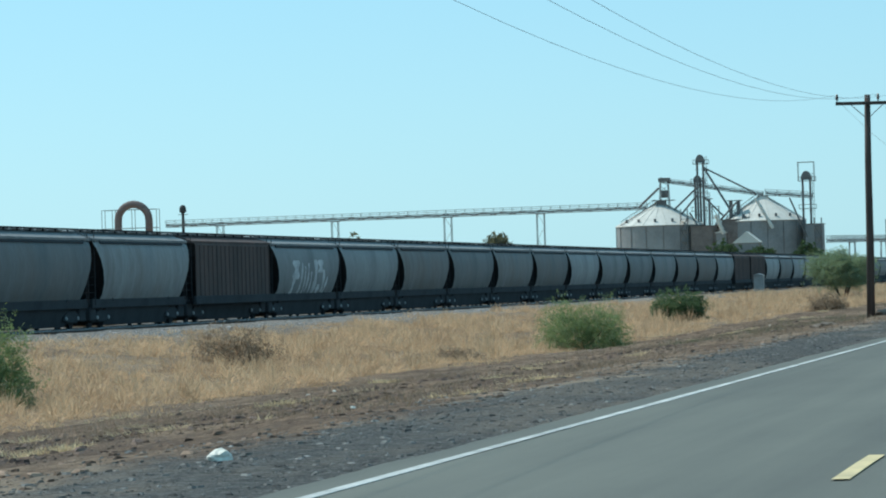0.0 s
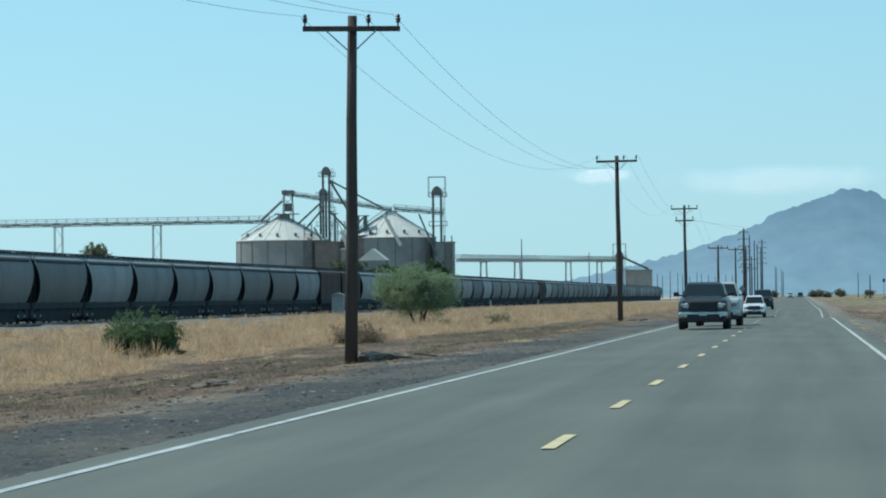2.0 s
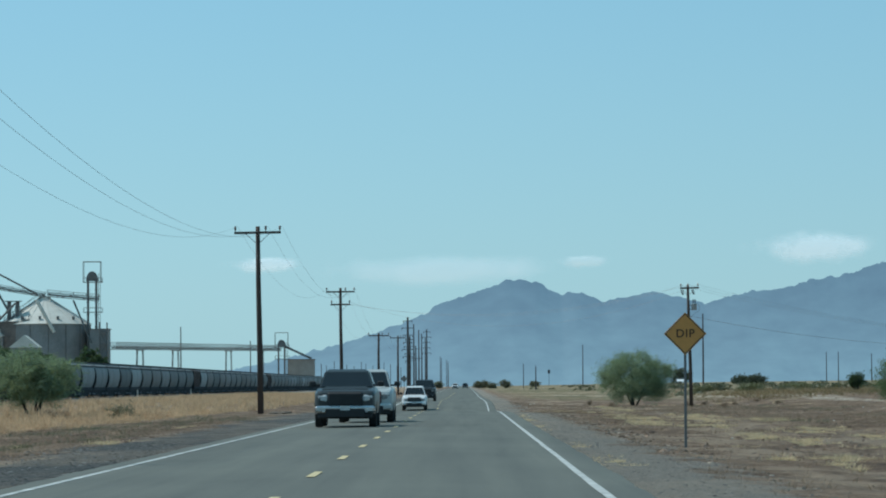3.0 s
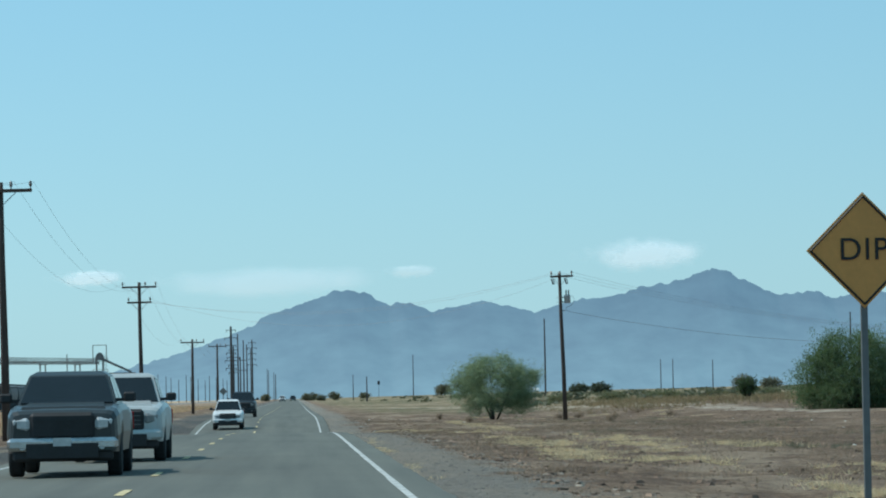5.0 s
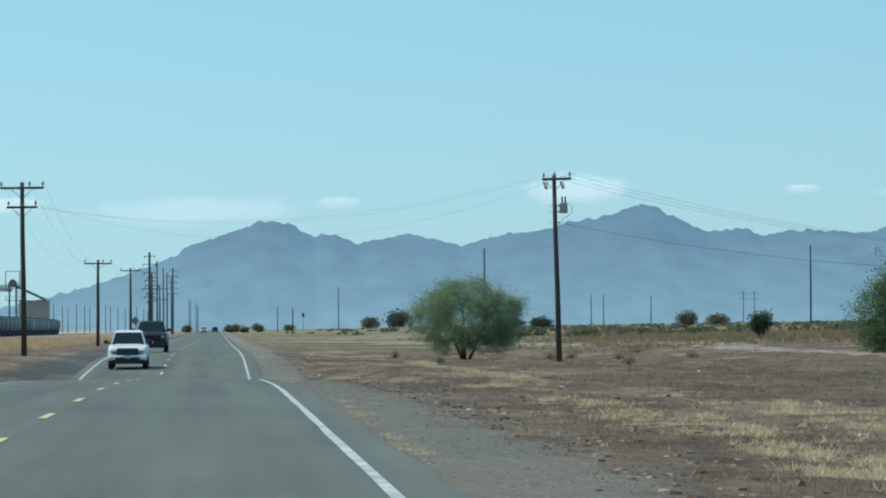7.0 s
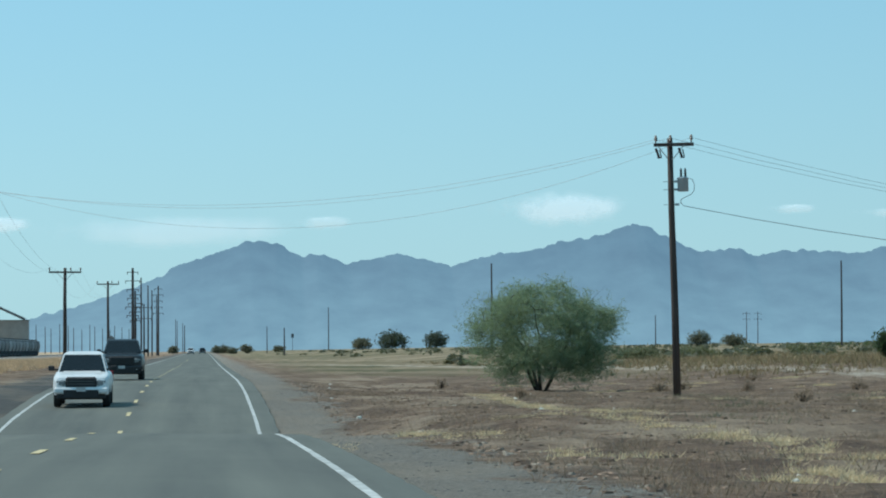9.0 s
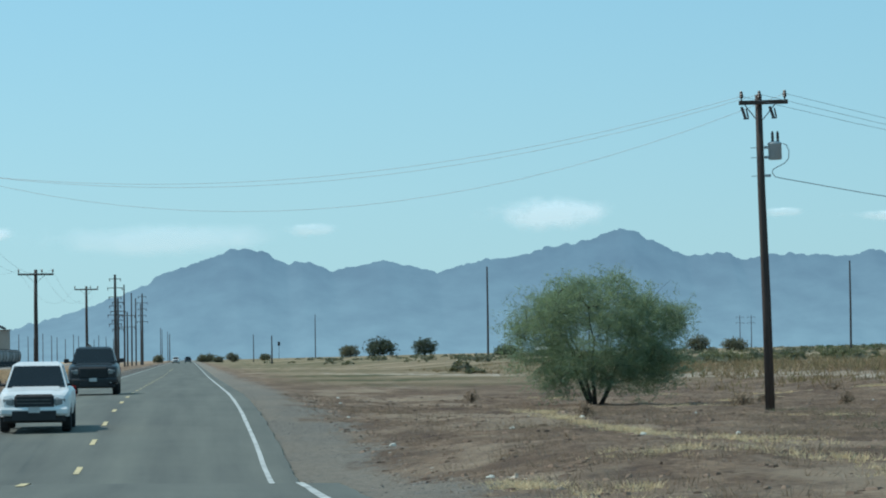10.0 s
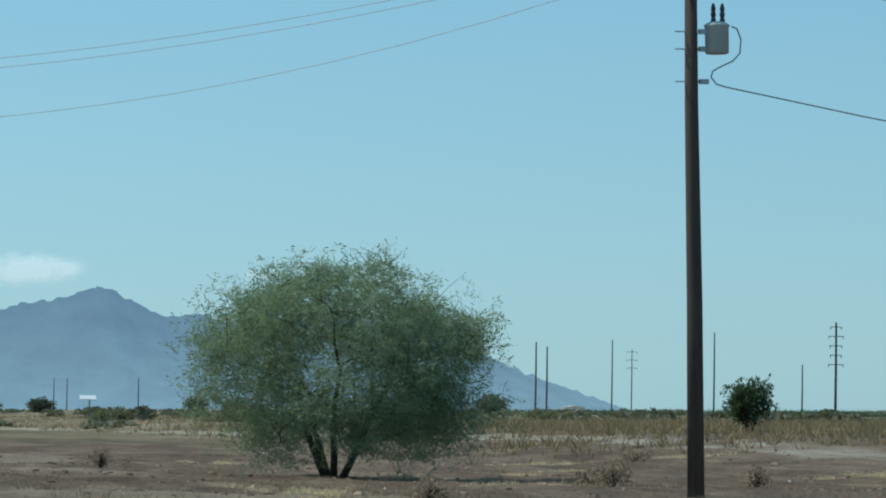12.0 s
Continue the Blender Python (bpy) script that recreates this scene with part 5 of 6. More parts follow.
def gantry(a, b, depth, posts, label, rail_h=1.0):
    """A trussed conveyor bridge with handrails on braced legs."""
    a, b = Vector(a), Vector(b)
    g = thing("conveyor_gantry", pose(0, 0, 0), label, "conveyor", "grain conveyors")
    side = (b - a).cross(Vector((0, 0, 1))).normalized() * 0.7
    length = (b - a).length
    bm = bmesh.new()
    d = (b - a).normalized()
    m = Matrix.Translation((a + b) / 2 + Vector((0, 0, depth * 0.5))) @ d.to_track_quat("Y", "Z").to_matrix().to_4x4()
    bmesh.ops.create_cube(bm, size=1, matrix=m @ Matrix.Diagonal((0.9, length, depth * 0.45, 1)))
    part("conveyor_trough", bm, M["plant_steel"], g)
    n_ = max(2, int(length / 2.6))
    for s in (-1, 1):
        bm = bmesh.new()
        for h in (0, depth):
            tube(bm, a + side * s + Vector((0, 0, h)), b + side * s + Vector((0, 0, h)), 0.09, seg=4)
        for k in range(n_):
            p, q = a.lerp(b, k / n_), a.lerp(b, (k + 1) / n_)
            if k % 2:
                tube(bm, p + side * s, q + side * s + Vector((0, 0, depth)), 0.05, seg=4)
            else:
                tube(bm, p + side * s + Vector((0, 0, depth)), q + side * s, 0.05, seg=4)
        part("truss", bm, M["plant_steel"], g)
        bm = bmesh.new()
        top = Vector((0, 0, depth + rail_h))
        tube(bm, a + side * s + top, b + side * s + top, 0.045, seg=4)
        tube(bm, a + side * s + top * 0.75, b + side * s + top * 0.75, 0.035, seg=4)
        for k in range(n_ + 1):
            p = a.lerp(b, k / n_) + side * s
            tube(bm, p + Vector((0, 0, depth)), p + top, 0.045, seg=4)
        part("handrail", bm, M["plant_steel"], g)
    for t, w2 in posts:
        p = a.lerp(b, t)
        bm = bmesh.new()
        zb = ground_z(p.x, p.y)
        for sx in (-1, 1):
            for s in (-1, 1):
                tube(bm, (p.x + d.x * sx * w2 + side.x * s * 1.4, p.y + d.y * sx * w2 + side.y * s * 1.4, zb), p + d * sx * w2 + side * s, 0.10, seg=5)
        for k in range(6):
            z0, z1 = zb + (p.z - zb) * k / 6, zb + (p.z - zb) * (k + 1) / 6
            sx = 1 if k % 2 else -1
            tube(bm, (p.x + d.x * sx * w2 - side.x, p.y + d.y * sx * w2 - side.y, z0), (p.x - d.x * sx * w2 - side.x, p.y - d.y * sx * w2 - side.y, z1), 0.045, seg=4)
        box(bm, (p.x, p.y, p.z - 0.1), (2.6 * w2, 2.2, 0.25))
        part("support_tower", bm, M["plant_steel"], g, "braced steel support tower")
    return g


gantry((-268, PY, 20.4), (-134.5, PY, 20.9), 0.85, ((0.115, 0.9), (0.357, 0.9), (0.592, 1.0), (0.783, 1.0)), "long level conveyor gantry on braced steel towers")
gantry((-130.4, PY - 1, 28.0), (-103.0, PY - 1, 23.4), 0.75, (), "sloped conveyor gantry between the bin tops", 0.5)
gantry((-102.5, PY - 1, 23.6), (-89.8, PY - 1, 22.4), 0.9, (), "short conveyor gantry on the second bin", 0.7)
gantry((-83.0, 935, 10.2), (-61.0, 1268, 12.9), 0.8, ((0.12, 0.8), (0.3, 0.9), (0.62, 0.9), (0.85, 0.9)), "low conveyor gantry that leads to the load-out", 0.9)

# tower over the first bin, where the gantries meet
ht = thing("bin_headhouse", pose(-129.5, PY - 1, 22.2), "dark steel headhouse tower on the bin roof", "headhouse")
bm = bmesh.new()
for sx in (-1, 1):
    for sy in (-1, 1):
        tube(bm, (sx * 1.3, sy * 1.3, -2.2), (sx * 1.0, sy * 1.0, 6.6), 0.12, seg=5)
for k in range(4):
    tube(bm, (-1.3, -1.3, 1.6 * k), (1.3, -1.3, 1.6 * k + 1.6), 0.06, seg=4)
    tube(bm, (1.3, -1.3, 1.6 * k), (-1.3, -1.3, 1.6 * k + 1.6), 0.06, seg=4)
part("frame", bm, M["plant_steel"], ht)
bm = bmesh.new()
box(bm, (0, 0, 6.4), (3.0, 2.2, 1.1), bevel=0.1)
part("drive_housing", bm, M["plant_steel"], ht)
bm = bmesh.new()
box(bm, (-0.3, 0, 0.9), (6.0, 3.4, 0.2))
box(bm, (-0.9, 0, -0.2), (2.4, 2.4, 2.2), bevel=0.1)
box(bm, (0, 0, 2.6), (1.6, 1.6, 2.0), bevel=0.1)
part("deck", bm, M["plant_steel"], ht)


def spout(a, b, r, label="round grey grain spout pipe", mat="plant_steel"):
    bm = bmesh.new()
    a, b = Vector(a), Vector(b)
    tube(bm, a, b, r, r, 8)
    for k in range(5):
        p = a.lerp(b, (k + 0.5) / 5)
        d = (b - a).normalized() * 0.08
        tube(bm, p - d, p + d, r * 1.35, r * 1.35, 8)
    return tagged(part("grain_spout", bm, M[mat]), label, "spout", "grain spouts")


spout((-118.6, PY - 2, 31.4), (-112.0, PY - 2, 20.3), 0.28)
spout((-118.9, PY - 2, 31.6), (-105.0, PY - 2, 24.2), 0.22)
spout((-120.3, PY - 2, 26.5), (-127.0, PY - 2, 20.4), 0.24)
spout((-120.3, PY - 3, 24.4), (-125.2, PY - 3, 18.8), 0.24)
spout((-131.0, PY - 1, 26.5), (-136.6, PY - 1, 21.4), 0.3)
spout((-103.9, PY - 12, 22.6), (-99.6, PY - 12, 14.6), 0.42, "pale round grain spout down the bin roof", "bin_roof")
spout((-118.6, PY - 3, 23.6), (-113.6, PY - 3, 18.4), 0.22)


def shed(x, y, z, sx, sy, sz, mat, label, name="plant_shed", pitch=0.0):
    s = thing(name, pose(x, y, z), label, "shed")
    bm = bmesh.new()
    box(bm, (0, 0, sz / 2), (sx, sy, sz))
    n_ = 0 if name in ("farm_shed", "load_out_bin") else int(sx / 0.6)
    for k in range(n_):
        box(bm, (-sx / 2 + (k + 0.5) * sx / n_, -sy / 2 - 0.02, sz / 2), (0.07, 0.05, sz - 0.1))
    part("wall", bm, M[mat], s)
    bm = bmesh.new()
    extrude_y(bm, [(-sx / 2 - 0.3, sz), (-sx / 2 - 0.3, sz + 0.15), (0, sz + 0.15 + pitch), (sx / 2 + 0.3, sz + 0.15), (sx / 2 + 0.3, sz)], -sy / 2 - 0.3, sy / 2 + 0.3)
    part("roof", bm, M["bin_roof"] if pitch else M["plant_steel"], s)
    return s


shed(-118.2, PY - 6, -0.2, 7.0, 6, 16.0, "plant_brown", "tall dark steel dryer building between the bins")
shed(-110.8, PY - 7, -0.2, 5.2, 5, 17.4, "plant_brown", "tall grey steel leg building between the bins")
shed(-113.5, PY - 9, -0.2, 2.6, 3, 14.0, "bin_wall", "small grey steel tower beside the dryer", pitch=0.5)
spout((-114.6, PY - 12, 18.6), (-112.6, PY - 12, 13.5), 0.5, "short pale grain chute beside the dryer", "bin_roof")
shed(-89.3, PY - 4, -0.2, 4.4, 7, 15.6, "bin_wall", "narrow grey steel annex beside the second bin")
shed(-105.0, PY - 24, -0.2, 6.4, 6, 11.0, "bin_wall", "low steel shed with a pale gabled roof", pitch=2.8)
shed(-53.9, 1270, 4.6, 8.6, 6, 5.4, "bin_tan", "tan steel load-out bin above the track", "load_out_bin")
lo = thing("steel_trestle", pose(-53.9, 1270, 0), "dark steel trestle under the load-out bin", "trestle")
for sx in (-4, -1.2, 1.2, 4):
    for sy in (-2.6, 2.6):
        bar(lo, "leg", (sx, sy, -0.5), (sx, sy, 4.7), 0.16, "dark_steel")
bm = bmesh.new()
box(bm, (1.5, -3.1, 4.2), (5.2, 0.2, 0.5))
part("beam", bm, M["bin_roof"], lo, "pale edge beam")
spout((-60.2, 1268, 14.8), (-50.5, 1268, 10.3), 0.35)

for x, z, hgt, w_ in ((-116.9, 15.9, 7.0, 0.5), (-111.2, 17.2, 5.0, 0.9), (-109.2, 17.2, 5.0, 0.9)):
    vt = thing("roof_exhaust", pose(x, PY - 6, z), "square dark exhaust shaft with a flat cap", "exhaust", "roof exhausts")
    bm = bmesh.new()
    box(bm, (0, 0, hgt / 2), (w_, w_, hgt), bevel=0.04)
    part("shaft", bm, M["plant_steel"], vt)
    bm = bmesh.new()
    box(bm, (0, 0, hgt + 0.12), (w_ + 1.1, w_ + 1.1, 0.2))
    part("cap", bm, M["plant_steel"], vt)
    for sx in (-1, 1):
        bar(vt, "stay", (sx * 1.4, 0, 0), (sx * w_ * 0.5, 0, hgt * 0.8), 0.05)

# white-roofed sheds far across the flats
for x, w2, h2 in ((257, 5.5, 1.5), (272.5, 9, 1.2), (306, 6.5, 1.9)):
    shed(x, 1500, ground_z(x, 1500), w2, 6, h2, "bin_roof", "small white-roofed farm shed far across the flats", "farm_shed", 0.45)

# bent exhaust duct and frame behind the train
M["duct"] = surface("rusty brown duct", (0.20, 0.15, 0.135), (0.12, 0.09, 0.085), 0.4, 4, 0.8)
du = thing("exhaust_duct", pose(-277.2, PY, 0), "large brown arched exhaust duct in a steel frame", "duct")
bm = bmesh.new()
pipe(bm, [(-4.4, 0, -0.3), (-4.4, 0, 22.5)] + [(-4.4 * math.cos(math.pi * k / 12), 0, 22.7 + 4.4 * math.sin(math.pi * k / 12)) for k in range(13)] + [(4.4, 0, 22.5), (4.4, 0, 15)], 1.05, 14)
part("bent_pipe", bm, M["duct"], du, smooth=True)
bm = bmesh.new()
for x in (-8.6, -5.6, 0, 7.0):
    for y in (-1.6, 1.6):
        tube(bm, (x, y, -0.3), (x, y, 25.6), 0.09, seg=5)
for z in (20.5, 25.6):
    for y in (-1.6, 1.6):
        tube(bm, (-8.6, y, z), (7.0, y, z), 0.08, seg=5)
part("support_frame", bm, M["plant_steel"], du)
st = thing("vent_stack", pose(-263.1, PY, 0), "dark vent stack with a small head platform", "stack")
bm = bmesh.new()
tube(bm, (0, 0, -0.3), (0, 0, 25.0), 0.45, 0.4, 10)
part("pipe", bm, M["dark_steel"], st)
bm = bmesh.new()
lathe(bm, [(0.5, 24.2), (1.0, 24.6), (0.9, 25.8), (0.5, 26.4)], 12)
box(bm, (0, 0, 23.8), (2.4, 1.6, 0.12))
part("head", bm, M["dark_steel"], st)

for k, (x, top) in enumerate(((-123.4, 20.5), (-115.0, 21.0), (-106.9, 19.0), (-88.0, 17.0))):
    tw = thing("access_tower", pose(x, PY - 9, 0), "open steel access tower with stair landings", "tower", "access towers")
    for sx in (-0.9, 0.9):
        for sy in (-0.9, 0.9):
            bar(tw, "leg", (sx, sy, -0.3), (sx, sy, top), 0.08)
    for q in range(int(top / 3)):
        bm = bmesh.new()
        box(bm, (0, 0, 2.8 + 3 * q), (2.0, 2.0, 0.1))
        part("landing", bm, M["plant_steel"], tw)
        bar(tw, "stair", (-0.8 if q % 2 else 0.8, -0.6, -0.1 + 3 * q), (0.8 if q % 2 else -0.8, -0.6, 2.8 + 3 * q), 0.09)
spout((-109.5, PY - 8, 21.8), (-116.5, PY - 8, 14.5), 0.25)
spout((-95.4, PY - 8, 22.5), (-91.0, PY - 8, 12.0), 0.22)
spout((-122.0, PY - 8, 19.5), (-118.0, PY - 8, 12.5), 0.22)


# ---- vehicles on the road ----
M["glass"] = surface("dark vehicle glass", (0.012, 0.015, 0.018), (0.01, 0.012, 0.014), 1, 4, 0.12, 0, 0, spec=0.3)
M["black_plastic"] = surface("black plastic trim", (0.03, 0.03, 0.032), (0.02, 0.02, 0.02), 3, 30, 0.6)
M["chrome"] = surface("dull chrome", (0.5, 0.5, 0.5), (0.35, 0.35, 0.35), 3, 20, 0.25, 0.9, 0.05)
M["bumper_grey"] = surface("dull grey bumper", (0.16, 0.165, 0.165), (0.10, 0.105, 0.105), 3, 20, 0.4, 0.4, 0.05)
# one lens in two tones: a darker copy, and a pale one with painted glint
M["lamp_dark"] = surface("shaded headlight lens", (0.26, 0.27, 0.27), (0.16, 0.17, 0.17), 6, 30, 0.12, 0.1, 0)
M["lamp_lens"] = surface("clear headlight lens", (0.55, 0.56, 0.56), (0.38, 0.39, 0.39), 6, 30, 0.12, 0.1, 0)


def paint(name, c):
    return surface(name, c, tuple(v * 0.82 for v in c), 0.8, 6, 0.28, 0.0, 0.03, spec=0.4)


M["paint_white"] = paint("white vehicle paint", (0.74, 0.74, 0.73))
M["paint_grey"] = paint("dark grey vehicle paint", (0.034, 0.036, 0.036))
M["paint_silver"] = paint("silver vehicle paint", (0.42, 0.44, 0.43))
M["paint_black"] = paint("black vehicle paint", (0.018, 0.018, 0.02))


def vehicle(name, m, color, label, wide=1.92, long=5.4, tall=1.82, cab_back=0.95, plate=True):
    """A pickup or a station wagon, nose towards -y, wheels on z = 0. A cab_back near its tail makes a wagon."""
    v = thing(name, m, label, "car", "vehicles on the road")
    hw, f, r = wide / 2, -long / 2, long / 2
    wagon = cab_back > 1.8
    fw, rw, wr = f + 0.95, r - 1.15, 0.38
    belt = 1.24 if tall > 1.8 else 1.14

    def low(y):
        """The lower edge of the body, raised over the wheels."""
        z = 0.42
        for wy in (fw, rw):
            if abs(y - wy) < 0.46:
                z = max(z, 0.40 + math.sqrt(0.46 ** 2 - (y - wy) ** 2))
        return z
    ys_top = [f, f + 0.06, f + 0.16, f + 0.40, f + 1.35, cab_back, cab_back + 0.05, r - 0.03, r]
    zs_top = [belt - 0.27, belt - 0.17, belt - 0.11, belt - 0.06, belt, belt, belt - 0.04, belt - 0.06, belt - 0.12]
    stations = sorted(set([round(float(v), 3) for v in np.concatenate([np.linspace(fw - 0.459, fw + 0.459, 13), np.linspace(rw - 0.459, rw + 0.459, 13), np.linspace(fw + 0.47, rw - 0.47, 6)])]
                          + [round(v, 3) for v in ys_top]))
    bm = bmesh.new()
    rings = []
    for y in stations:
        zt, zl = float(np.interp(y, ys_top, zs_top)), low(y)
        w_ = hw - float(np.interp(y, [f, f + 0.10, f + 0.35, r - 0.1, r], [0.13, 0.05, 0.0, 0.0, 0.04]))
        zm, zs_ = zl + 0.5 * (zt - 0.16 - zl), zt - 0.12
        half = [(w_ - 0.04, zl), (w_, zm), (w_ - 0.02, zs_), (w_ - 0.07, zt - 0.025), (w_ - 0.16, zt), (0.35 * w_, zt + 0.015)]
        rings.append([bm.verts.new((x, y, z)) for x, z in half] + [bm.verts.new((-x, y, z)) for x, z in half[::-1]])
    k = len(rings[0])
    for a, b in zip(rings, rings[1:]):
        for i in range(k):
            bm.faces.new((a[i], a[(i + 1) % k], b[(i + 1) % k], b[i]))
    bm.faces.new(rings[0])
    bm.faces.new(rings[-1][::-1])
    bmesh.ops.recalc_face_normals(bm, faces=bm.faces)
    part("body", bm, M[color], v, smooth=False)
    # cab
    y0, y1, y2, y3 = f + 1.25, f + 2.05, cab_back - 0.28, cab_back
    hb, ht_ = hw - 0.12, hw - 0.31
    bm = bmesh.new()
    lo_ = [bm.verts.new((sx * hb, y, belt - 0.02)) for sx, y in ((-1, y0), (1, y0), (1, y3), (-1, y3))]
    mid = [bm.verts.new((sx * (ht_ + 0.02), y, tall - 0.07)) for sx, y in ((-1, y1 - 0.05), (1, y1 - 0.05), (1, y2 + 0.02), (-1, y2 + 0.02))]
    up = [bm.verts.new((sx * (ht_ - 0.10), y, tall)) for sx, y in ((-1, y1 + 0.14), (1, y1 + 0.14), (1, y2 - 0.12), (-1, y2 - 0.12))]
    for p, q in ((lo_, mid), (mid, up)):
        for i in range(4):
            bm.faces.new((p[i], p[(i + 1) % 4], q[(i + 1) % 4], q[i]))
    bm.faces.new(up)
    bm.faces.new(lo_[::-1])
    bmesh.ops.recalc_face_normals(bm, faces=bm.faces)
    part("cab", bm, M[color], v)

    def pane(nm, pts, out_):
        bm = bmesh.new()
        o = Vector(out_) * 0.012
        q = [bm.verts.new(Vector(p) + o) for p in pts]
        w_ = [bm.verts.new(Vector(p) - o) for p in pts]
        bm.faces.new(q)
        bm.faces.new(w_[::-1])
        for i in range(4):
            bm.faces.new((q[i], w_[i], w_[(i + 1) % 4], q[(i + 1) % 4]))
        bmesh.ops.recalc_face_normals(bm, faces=bm.faces)
        part(nm, bm, M["glass"], v, "dark tinted glass")

    def slope(t, y_low, y_high):
        return y_low + (y_high - y_low) * t
    za, zb_ = belt + 0.015, tall - 0.10
    ta, tb = (za - belt) / (tall - belt), (zb_ - belt) / (tall - belt)
    xa, xb = hb - 0.05 - (hb - ht_) * ta, hb - 0.055 - (hb - ht_) * tb
    pane("windscreen", [(-xa, slope(ta, y0, y1), za), (xa, slope(ta, y0, y1), za), (xb, slope(tb, y0, y1), zb_), (-xb, slope(tb, y0, y1), zb_)], (0, -0.8, 0.6))
    pane("rear_window", [(-xa, slope(ta, y3, y2), za), (xa, slope(ta, y3, y2), za), (xb, slope(tb, y3, y2), zb_), (-xb, slope(tb, y3, y2), zb_)], (0, 1, 0.4))
    for sx in (-1, 1):
        xo, xi = hb - (hb - ht_) * ta, hb - (hb - ht_) * tb
        n_ = 3 if wagon else 2
        for i in range(n_):
            g0, g1 = (i + 0.04) / n_, (i + 0.92) / n_
            lo0, lo1 = slope(ta, y0, y1) + 0.22, slope(ta, y3, y2) - 0.12
            hi0, hi1 = slope(tb, y0, y1) + 0.16, slope(tb, y3, y2) - 0.08
            pane("side_window", [(sx * xo, lo0 + (lo1 - lo0) * g0, za), (sx * xo, lo0 + (lo1 - lo0) * g1, za), (sx * xi, hi0 + (hi1 - hi0) * g1, zb_), (sx * xi, hi0 + (hi1 - hi0) * g0, zb_)], (sx, 0, 0.3))
        bm = bmesh.new()
        box(bm, (sx * (hw + 0.10), y0 + 0.40, belt + 0.11), (0.21, 0.11, 0.17), bevel=0.03)
        box(bm, (sx * (hw - 0.06), y0 + 0.42, belt + 0.06), (0.30, 0.06, 0.06))
        part("wing_mirror", bm, M["black_plastic"], v)
        bm = bmesh.new()
        box(bm, (sx * (hw - 0.27), f + 0.06, belt - 0.34), (0.32, 0.15, 0.22), Matrix.Rotation(sx * 0.25, 4, "Z"), bevel=0.05)
        part("headlight", bm, M["lamp_lens" if color == "paint_grey" else "lamp_dark"], v, "clear headlight")
        bm = bmesh.new()
        box(bm, (sx * (hw - 0.08), r, 0.92), (0.14, 0.05, 0.32), bevel=0.015)
        part("tail_light", bm, surface("red lens", (0.35, 0.02, 0.02), (0.25, 0.015, 0.015), 5, 20, 0.2), v)
        bm = bmesh.new()
        tube(bm, (sx * (hw - 0.30), f - 0.075, 0.53), (sx * (hw - 0.30), f - 0.11, 0.53), 0.06, seg=12)
        part("fog_lamp", bm, M["lamp_lens"], v)
    if not wagon:
        bm = bmesh.new()
        box(bm, (0, r + 0.005, 0.92), (2 * hw - 0.3, 0.04, 0.36), bevel=0.015)
        part("tailgate", bm, M[color], v)
        # black slab added in place of the open bed's dark inside
        bm = bmesh.new()
        box(bm, (0, (cab_back + r) / 2 + 0.05, belt - 0.035), (2 * hw - 0.34, r - cab_back - 0.22, 0.05), bevel=0.015)
        part("bed_slab", bm, M["black_plastic"], v, "black slab in place of the open load bed")
    bm = bmesh.new()
    box(bm, (0, f + 0.0, belt - 0.37), (2 * hw - 0.84, 0.12, 0.46), bevel=0.06)
    gr = part("grille", bm, M["black_plastic"], v, "black radiator grille")
    for i in range(3):
        bm = bmesh.new()
        box(bm, (0, f - 0.06, belt - 0.46 + 0.09 * i), (2 * hw - 0.98, 0.015, 0.018))
        part("grille_bar", bm, M["black_plastic" if color in ("paint_grey", "paint_black") else "bumper_grey"], gr)
    bm = bmesh.new()
    box(bm, (0, f - 0.02, 0.56), (2 * hw - 0.06, 0.20, 0.22), bevel=0.06)
    part("front_bumper", bm, M["chrome" if color == "paint_grey" else color], v, "bright chrome bumper" if color == "paint_grey" else "painted front bumper")
    bm = bmesh.new()
    hood = [(-hw + 0.20, f + 0.22), (hw - 0.20, f + 0.22), (hw - 0.26, f + 1.28), (-hw + 0.26, f + 1.28)]
    q0 = [bm.verts.new((x, y, belt - 0.14)) for x, y in hood]
    q1 = [bm.verts.new((x * 0.9, y + (0.10 if k < 2 else -0.03), belt + (-0.04 if k < 2 else 0.03))) for k, (x, y) in enumerate(hood)]
    for i in range(4):
        bm.faces.new((q0[i], q0[(i + 1) % 4], q1[(i + 1) % 4], q1[i]))
    bm.faces.new(q1)
    bmesh.ops.recalc_face_normals(bm, faces=bm.faces)
    part("bonnet", bm, M[color], v, "raised engine bonnet")
    bm = bmesh.new()
    box(bm, (0, f + 0.06, 0.37), (2 * hw - 0.24, 0.2, 0.20), bevel=0.05)
    part("valance", bm, M["black_plastic"], v)
    bm = bmesh.new()
    box(bm, (0, f - 0.125, 0.45), (2 * hw - 0.72, 0.03, 0.26), bevel=0.01)
    part("air_intake", bm, M["black_plastic"], v)
    if plate:
        bm = bmesh.new()
        box(bm, (0, f - 0.14, 0.60), (0.30, 0.015, 0.14))
        part("number_plate", bm, M["lamp_lens"], v)
    bm = bmesh.new()
    box(bm, (0, 0.1, 0.42), (2 * hw - 0.35, long - 0.5, 0.2))
    part("underbody", bm, M["black_plastic"], v)
    bm = bmesh.new()
    box(bm, (0, r - 0.02, 0.55), (2 * hw - 0.1, 0.16, 0.2), bevel=0.04)
    part("rear_bumper", bm, M["chrome"], v)
